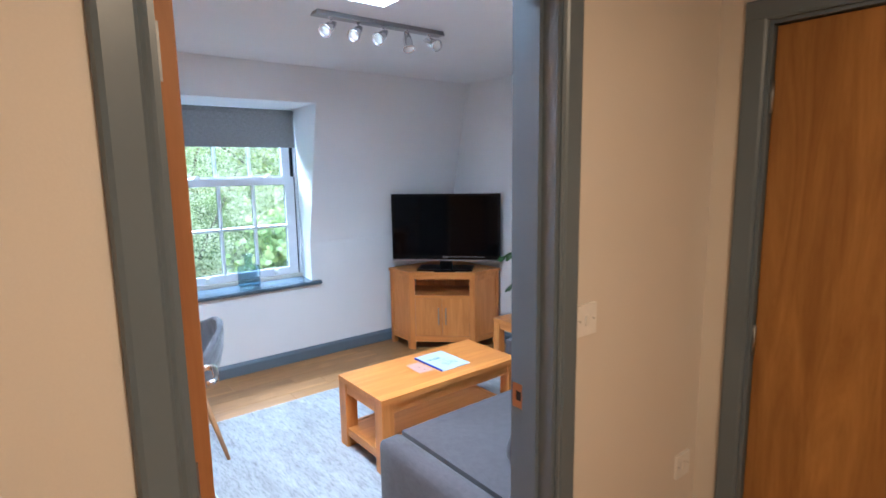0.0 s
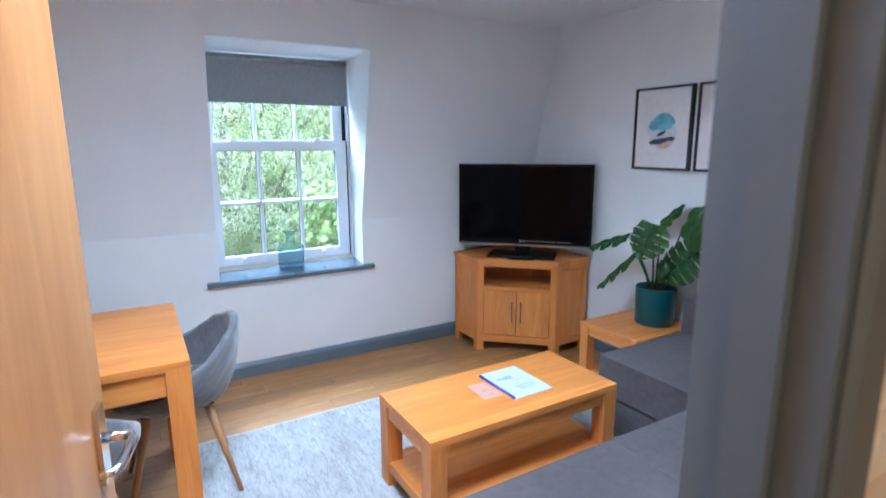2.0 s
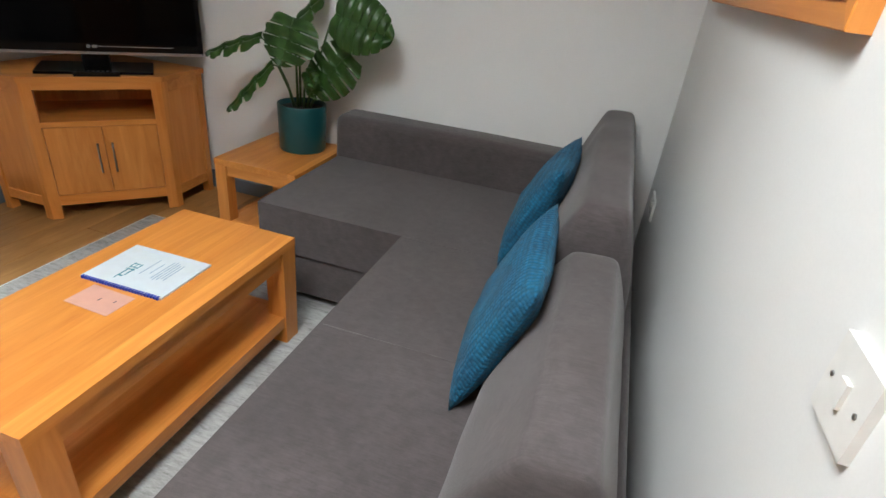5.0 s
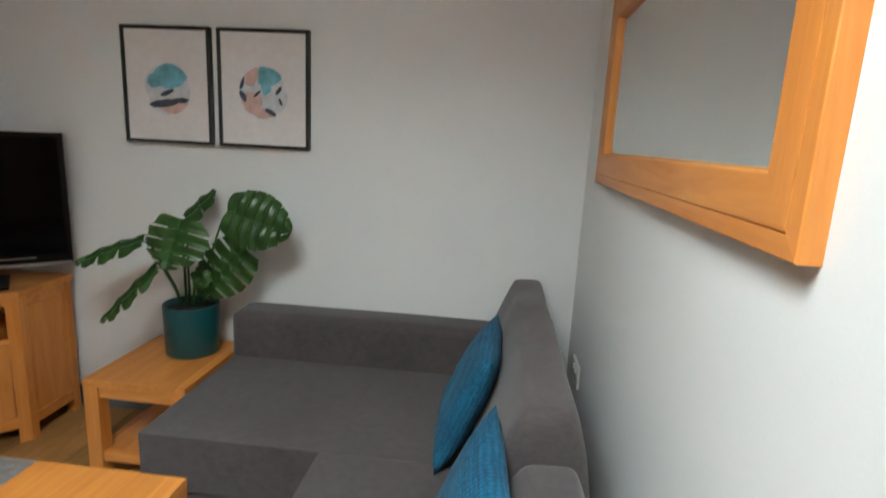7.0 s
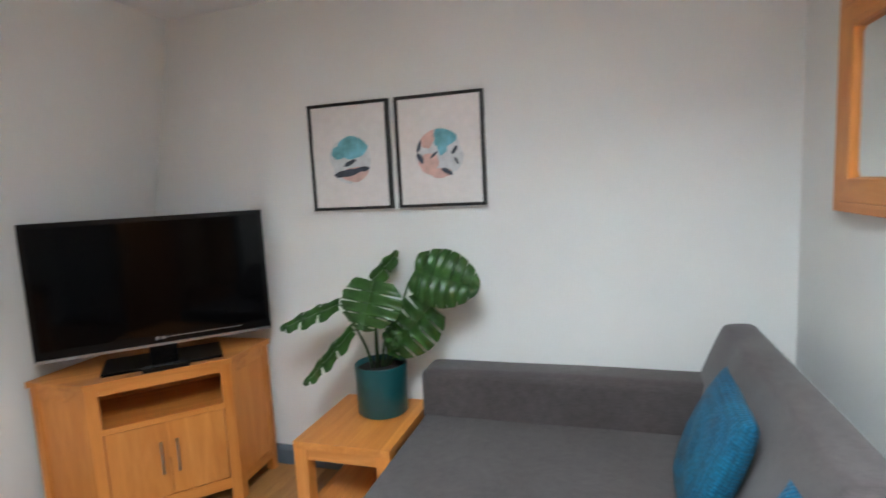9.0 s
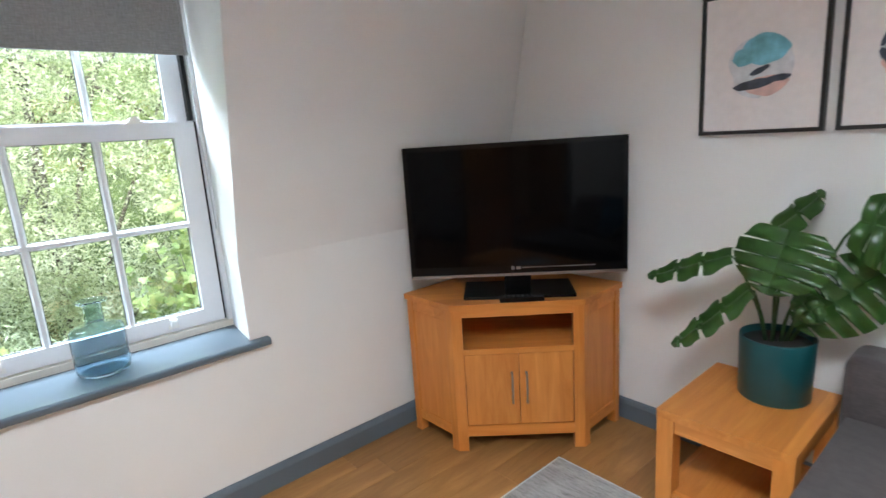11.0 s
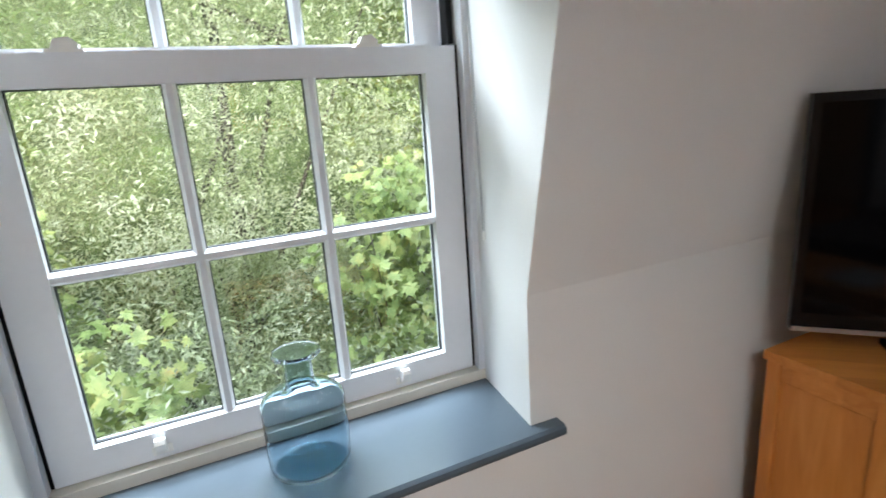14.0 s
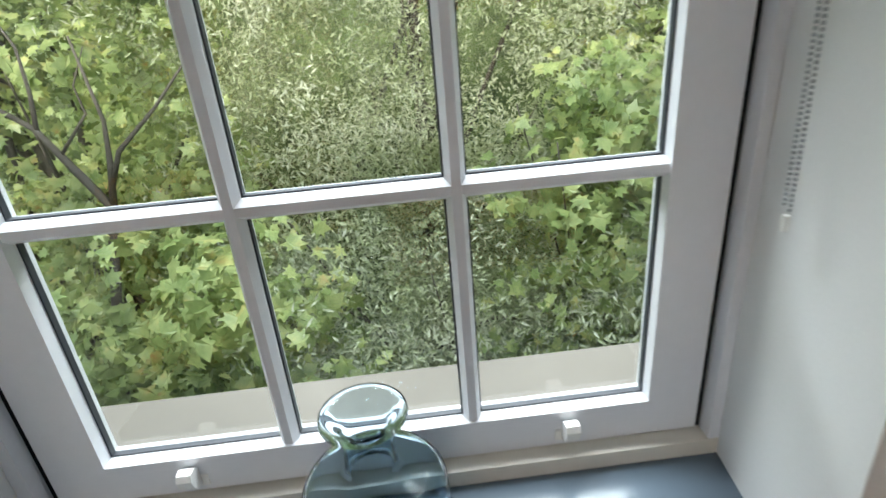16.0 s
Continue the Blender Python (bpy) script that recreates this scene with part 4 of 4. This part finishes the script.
mir = thing("wall_mirror", pose(0, SOUTH, 0), "rectangular wall mirror in a wide oak frame", "mirror")
MX0, MX1, MZ0, MZ1, MF = 1.795, 3.125, 1.308, 1.937, 0.100


def mitred(name, x0, x1, z0, z1, f, prof, mat, parent):
    """Four mitred boards; prof gives (share of the width from outside to inside, depth)."""
    for run in range(4):
        bm = bmesh.new()
        rows = []
        for end in (0, 1):
            row = []
            for q, y in prof:
                o = f * q
                c = [(x0 + o, z0 + o), (x1 - o, z0 + o), (x1 - o, z1 - o), (x0 + o, z1 - o)]
                px, pz = c[(run + end) % 4]
                row.append(bm.verts.new((px, y, pz)))
            rows.append(row)
        n = len(prof)
        for k in range(n):
            bm.faces.new((rows[0][k], rows[0][(k + 1) % n], rows[1][(k + 1) % n], rows[1][k]))
        bm.faces.new(rows[0])
        bm.faces.new(rows[1])
        finish(name, bm, mat[run % 2], parent)


mitred("frame_board", MX0, MX1, MZ0, MZ1, MF, [(0, 0.0005), (0, 0.028), (0.02, 0.030), (0.30, 0.030), (0.308, 0.025), (0.325, 0.025), (0.333, 0.030), (0.97, 0.030), (1.0, 0.027), (1.0, 0.0005)], (OAK_X, OAK_Z), mir)
bm = bmesh.new()
gx0, gx1, gz0, gz1 = MX0 + MF, MX1 - MF, MZ0 + MF, MZ1 - MF
b = 0.022
o = [bm.verts.new((x, 0.013, z)) for x, z in ((gx0, gz0), (gx1, gz0), (gx1, gz1), (gx0, gz1))]
i4 = [bm.verts.new((x, 0.0160, z)) for x, z in ((gx0 + b, gz0 + b), (gx1 - b, gz0 + b), (gx1 - b, gz1 - b), (gx0 + b, gz1 - b))]
back4 = [bm.verts.new((v.co.x, 0.004, v.co.z)) for v in o]
bm.faces.new(i4)
bm.faces.new(back4)
for k in range(4):
    bm.faces.new((o[k], o[(k + 1) % 4], i4[(k + 1) % 4], i4[k]))
    bm.faces.new((o[k], back4[k], back4[(k + 1) % 4], o[(k + 1) % 4]))
finish("mirror_glass", bm, MIRROR, mir)

# ---------------------------------------------------------------- spot rail
rail = thing("spotlight_rail", pose(1.755, 2.60, CEIL), "chrome ceiling rail with five small spotlights", "ceiling light")
bm = bmesh.new()
add_prism(bm, [(-0.385, -0.001), (0.385, -0.001), (0.395, -0.022), (-0.395, -0.022)], -0.032, 0.032, "y")
finish("rail", bm, STEEL, rail, bev=0.002)
AIM = [(-0.75, -0.45, -0.5), (-0.70, -0.5, -0.55), (-0.75, -0.4, -0.5), (-0.15, -0.45, -0.9), (0.05, -0.9, -0.42)]
for k, aim in enumerate(AIM):
    x = -0.30 + k * 0.152
    tube("arm", [(x, 0, -0.021), (x, 0, -0.052)], 0.005, CHROME, rail, 8)
    lathe("swivel", [(0.004, -0.026), (0.016, -0.0235), (0.016, -0.0215)], CHROME, rail, 16, m=Matrix.Translation((x, 0, 0)))
    d = Vector(aim).normalized()
    m = Matrix.Translation(Vector((x, 0, -0.062)) + d * 0.012) @ d.to_track_quat("Z", "Y").to_matrix().to_4x4()
    lathe("spot_head", [(0.003, -0.055), (0.012, -0.05), (0.022, -0.02), (0.025, 0.01), (0.024, 0.03), (0.019, 0.045), (0.019, 0.05), (0.034, 0.056), (0.034, 0.062), (0.027, 0.062), (0.026, 0.056), (0.003, 0.054)], CHROME, rail, 20, m=m)
    lathe("bulb_face", [(0.002, 0.0562), (0.0255, 0.0562), (0.024, 0.059), (0.002, 0.060)], PLASTIC, rail, 16, m=m)

# ---------------------------------------------------------------- small things
bottle = thing("glass_bottle", pose(1.538, 4.385, 0.67), "wide blue-tinted glass bottle on the window sill", "bottle")
outer = [(0.010, 0.004), (0.070, 0.002), (0.083, 0.010), (0.087, 0.028), (0.087, 0.150), (0.0855, 0.162), (0.079, 0.171), (0.064, 0.176), (0.043, 0.179), (0.033, 0.184), (0.030, 0.194), (0.029, 0.246), (0.035, 0.254), (0.046, 0.258), (0.050, 0.263), (0.049, 0.268)]
inner = [(0.043, 0.268), (0.033, 0.263), (0.0255, 0.250), (0.0255, 0.194), (0.028, 0.181), (0.041, 0.175), (0.062, 0.172), (0.075, 0.168), (0.0815, 0.160), (0.083, 0.148), (0.083, 0.030), (0.079, 0.016), (0.066, 0.010), (0.010, 0.014)]
bm = bmesh.new()
add_lathe(bm, outer + inner, 48)
finish("glass", bm, BOTTLE, bottle, True)

book = thing("spiral_bound_booklet", pose(2.075, 2.549, 0.4282, 0, 0, 1), "white comb-bound information booklet on the coffee table", "booklet")
box("pages", (-0.105, -0.140, 0.0), (0.105, 0.140, 0.006), PAPER, book, 0.0008)
bm = bmesh.new()
for k in range(26):
    y = -0.13 + k * 0.0104
    add_box(bm, (-0.110, y - 0.0028, -0.0002), (-0.100, y + 0.0028, 0.0085))
finish("comb_binding", bm, COIL, book)
bm = bmesh.new()
for x, y, w, h in ((-0.02, 0.045, 0.002, 0.03), (-0.045, 0.052, 0.03, 0.004), (-0.033, 0.036, 0.02, 0.004), (-0.008, 0.045, 0.002, 0.03), (0.004, 0.058, 0.012, 0.003), (0.004, 0.045, 0.012, 0.003), (0.004, 0.032, 0.012, 0.003), (0.011, 0.038, 0.002, 0.008), (0.011, 0.052, 0.002, 0.008), (-0.058, 0.044, 0.003, 0.012)):
    add_box(bm, (x - w, y - h / 2, 0.0060), (x + w, y + h / 2, 0.0064))
finish("logo", bm, TEALINK, book, False)
bm = bmesh.new()
for y, w in ((0.005, 0.045), (-0.02, 0.03), (-0.04, 0.05), (-0.05, 0.055), (-0.06, 0.05), (-0.07, 0.04), (-0.08, 0.045)):
    add_box(bm, (0.015 - w, y - 0.0015, 0.0060), (0.015 + w, y + 0.0015, 0.0063))
finish("text_lines", bm, INK, book)
card = thing("card", pose(1.904, 2.548, 0.4282, 0, 0, -2), "small pale pink printed card beside the booklet", "card")
box("sheet", (-0.047, -0.075, 0.0), (0.047, 0.075, 0.0012), PINKCARD, card, 0)
box("print", (-0.006, 0.0, 0.0012), (0.006, 0.003, 0.0015), ART_DARK, card, 0)
box("print", (0.004, -0.045, 0.0012), (0.014, -0.042, 0.0015), ART_DARK, card, 0)

# ---------------------------------------------------------------- outside
rng = np.random.default_rng(7)
tagged(box("ground", (-400, OUT + 0.02, -5.2), (400, 600, -5.0), HEDGE, bev=0), "dark ground below the trees", "ground", kind="structure")
parapet = tagged(box("parapet", (-3.0, 4.725, -1.0), (6.0, 5.24, 0.35), CONCRETE, bev=0.012), "weathered stone parapet outside the window", "parapet", kind="structure")


def leaves(name, parent, centres, normals, length, width, shape, mat):
    """Many single leaves in one mesh. shape: points (along, across) of one leaf's outline, drawn as a fan."""
    n = len(centres)
    a = rng.normal(size=(n, 3))
    nrm = normals + 0.75 * rng.normal(size=(n, 3))
    nrm /= np.linalg.norm(nrm, axis=1)[:, None]
    u = np.cross(nrm, a)
    u /= np.linalg.norm(u, axis=1)[:, None]
    v = np.cross(nrm, u)
    s = length * (0.6 + 0.8 * rng.random(n))[:, None]
    w = width / length
    pts = np.stack([centres + s * (p[0] * u + p[1] * w * v + (-0.12 * abs(p[0]) - 0.2 * abs(p[1]) * w) * nrm) for p in shape], 1)
    k = len(shape)
    me = bpy.data.meshes.new(name)
    faces = (np.arange(n)[:, None] * k + np.arange(k)[None]).tolist()
    me.from_pydata(pts.reshape(-1, 3).tolist(), [], faces)
    me.materials.append(mat)
    ob = new(name, me)
    ob.parent = parent
    tagged(ob, kind="stuff")
    return ob


NARROW = [(-0.5, 0), (0.0, 0.5), (0.5, 0), (0.0, -0.5)]
LOBED = [(-0.36, 0.0), (-0.44, 0.28), (-0.24, 0.22), (-0.14, 0.54), (0.0, 0.26), (0.12, 0.30), (0.26, 0.44), (0.22, 0.17), (0.56, 0.0), (0.22, -0.17), (0.26, -0.44), (0.12, -0.30), (0.0, -0.26), (-0.14, -0.54), (-0.24, -0.22), (-0.44, -0.28)]


def crown(region, count, size, per, jitter=0.25):
    """Leaf places on the skins of many clumps spread through a region (x0, x1, y0, y1, z0, z1)."""
    lo, hi = np.array(region[::2]), np.array(region[1::2])
    c = lo + (hi - lo) * rng.random((count, 3))
    r = size * (0.6 + 0.8 * rng.random(count))
    d = rng.normal(size=(count, per, 3))
    d /= np.linalg.norm(d, axis=2)[:, :, None]
    d[:, :, 1] -= 0.35
    spread = r[:, None, None] * (1 - jitter + 2 * jitter * rng.random((count, per, 1)))
    return (c[:, None] + d * spread * (1, 1, 0.85)).reshape(-1, 3), (d + (0, -0.3, 0.5)).reshape(-1, 3), c


def tree(name, label, foot, region, count, size, per, leaf, limbs, trunk=0.09):
    ob = thing(name, pose(*foot), label, "tree" if name == "tree" else "shrub")
    places, normals, c = crown(region, count, size, per)
    shift = Vector(foot)
    places = places - np.array(foot)
    shape, length, width, mat = leaf
    leaves("foliage", ob, places, normals, length, width, shape, mat)
    bm = bmesh.new()
    x0, x1, y0, y1, z0, z1 = region
    top = Vector(((x0 + x1) / 2, (y0 + y1) / 2 + 0.3, z1)) - shift
    mid = top * 0.5 + Vector((0.15, 0.1, 0))
    add_tube(bm, [(0, 0, 0), tuple(mid * 0.6), tuple(mid), tuple(mid.lerp(top, 0.5)), tuple(top)], [trunk, trunk * 0.85, trunk * 0.7, trunk * 0.45, trunk * 0.15], 9)
    for k in range(limbs):
        end = Vector(c[k]) - shift
        f = 0.25 + 0.6 * rng.random()
        start = mid * (f / 0.5) if f < 0.5 else mid.lerp(top, (f - 0.5) / 0.5)
        bend = start.lerp(end, 0.5) + Vector((0.1 * rng.normal(), 0.1 * rng.normal(), 0.12))
        tip = end + (end - bend) * 0.3
        add_tube(bm, [start, start.lerp(bend, 0.6), bend, bend.lerp(end, 0.6), end, tip], [trunk * 0.36, trunk * 0.3, trunk * 0.22, trunk * 0.16, trunk * 0.1, 0.004], 6)
    finish("trunk", bm, BARK, ob, True)
    return ob


NL, ML = (NARROW, 0.046, 0.012, OLIVE), (LOBED, 0.088, 0.098, MAPLE)
MAPLE_LABEL = "maple tree with yellowing green lobed leaves outside the window"
tree("tree", MAPLE_LABEL, (-1.0, 8.2, -5.0), (-3.4, 0.3, 7.3, 8.8, -2.4, 3.6), 260, 0.40, 90, ML, 26, 0.10)
tree("tree", MAPLE_LABEL, (4.3, 8.4, -5.0), (2.8, 7.0, 7.3, 9.0, -2.4, 4.4), 280, 0.40, 90, ML, 20, 0.10)
tree("tree", "slender olive-leaved tree with silvery green foliage", (1.4, 9.4, -5.0), (-0.3, 4.0, 7.5, 8.8, -2.4, 4.4), 360, 0.36, 520, NL, 14, 0.09)
tree("shrub", "dense silvery green shrub behind the parapet", (1.2, 6.9, -5.0), (0.7, 4.8, 6.3, 7.2, -2.4, 0.10), 180, 0.33, 520, NL, 26, 0.06)
sapling = tree("shrub", "low green maple sapling with broad lobed leaves", (-0.6, 6.8, -5.0), (-2.2, 1.05, 6.1, 6.6, -2.2, 0.28), 105, 0.33, 90, ML, 16, 0.05)
tree("shrub", "low green maple sapling with broad lobed leaves", (3.1, 6.9, -5.0), (2.2, 3.6, 6.6, 7.1, -1.0, 0.9), 36, 0.30, 85, ML, 10, 0.04)
bm = bmesh.new()
for path, thick in (([(-0.45, -1.2), (-0.2, -0.2), (-0.02, 0.48), (-0.10, 0.66), (-0.19, 0.81), (-0.27, 0.93), (-0.50, 1.10), (-0.85, 1.22)], 0.034),
                    ([(-0.02, 0.45), (0.06, 0.72), (0.08, 0.94), (0.05, 1.35)], 0.022), ([(0.02, 0.58), (0.12, 0.78), (0.35, 0.98), (0.62, 1.25)], 0.018),
                    ([(-0.26, 0.92), (-0.24, 1.10), (-0.21, 1.32), (-0.30, 1.62)], 0.014), ([(-0.17, 0.79), (0.0, 0.98), (-0.02, 1.12), (0.1, 1.3)], 0.010)):
    add_tube(bm, [(x + 0.6, 6.84 - 6.8 + 0.03 * math.sin(z * 7), z + 5.0) for x, z in path], [thick * (1 - 0.75 * k / (len(path) - 1)) for k in range(len(path))], 8)
finish("branch", bm, BARK, sapling, True)
tagged(box("backdrop", (-40, 14.0, -5.0), (45, 14.2, 9.0), HEDGE, bev=0), "dark mass of distant foliage behind the trees", "backdrop", kind="structure")

# ---------------------------------------------------------------- floor planks
PW, PL = 0.148, 1.22
plank_mesh = {}


def plank(x0, x1, y0, y1):
    key = (round(x1 - x0, 3), round(y1 - y0, 3))
    if key not in plank_mesh:
        bm = bmesh.new()
        vs = add_box(bm, (0, 0, -0.012), (key[0] - 0.0012, key[1] - 0.0012, 0))
        bmesh.ops.bevel(bm, geom=[e for e in bm.edges if all(v.co.z > -0.001 for v in e.verts)], offset=0.0009, segments=1, affect="EDGES")
        bmesh.ops.recalc_face_normals(bm, faces=bm.faces)
        me = bpy.data.meshes.new("plank")
        bm.to_mesh(me)
        bm.free()
        me.materials.append(PLANK)
        plank_mesh[key] = me
    ob = new("plank", plank_mesh[key])
    ob.location = (x0, y0, 0)
    ob.parent = floor


rows = int((NORTH + 1.3) / PW) + 1
for r in range(rows):
    y1 = NORTH - r * PW
    y0 = max(y1 - PW, -1.3)
    if y1 - y0 < 0.02:
        continue
    x = WEST - random.random() * PL
    while x < EAST:
        a, b_ = max(x, WEST), min(x + PL, EAST)
        if b_ - a > 0.02:
            plank(a, b_, y0, y1)
        x += PL
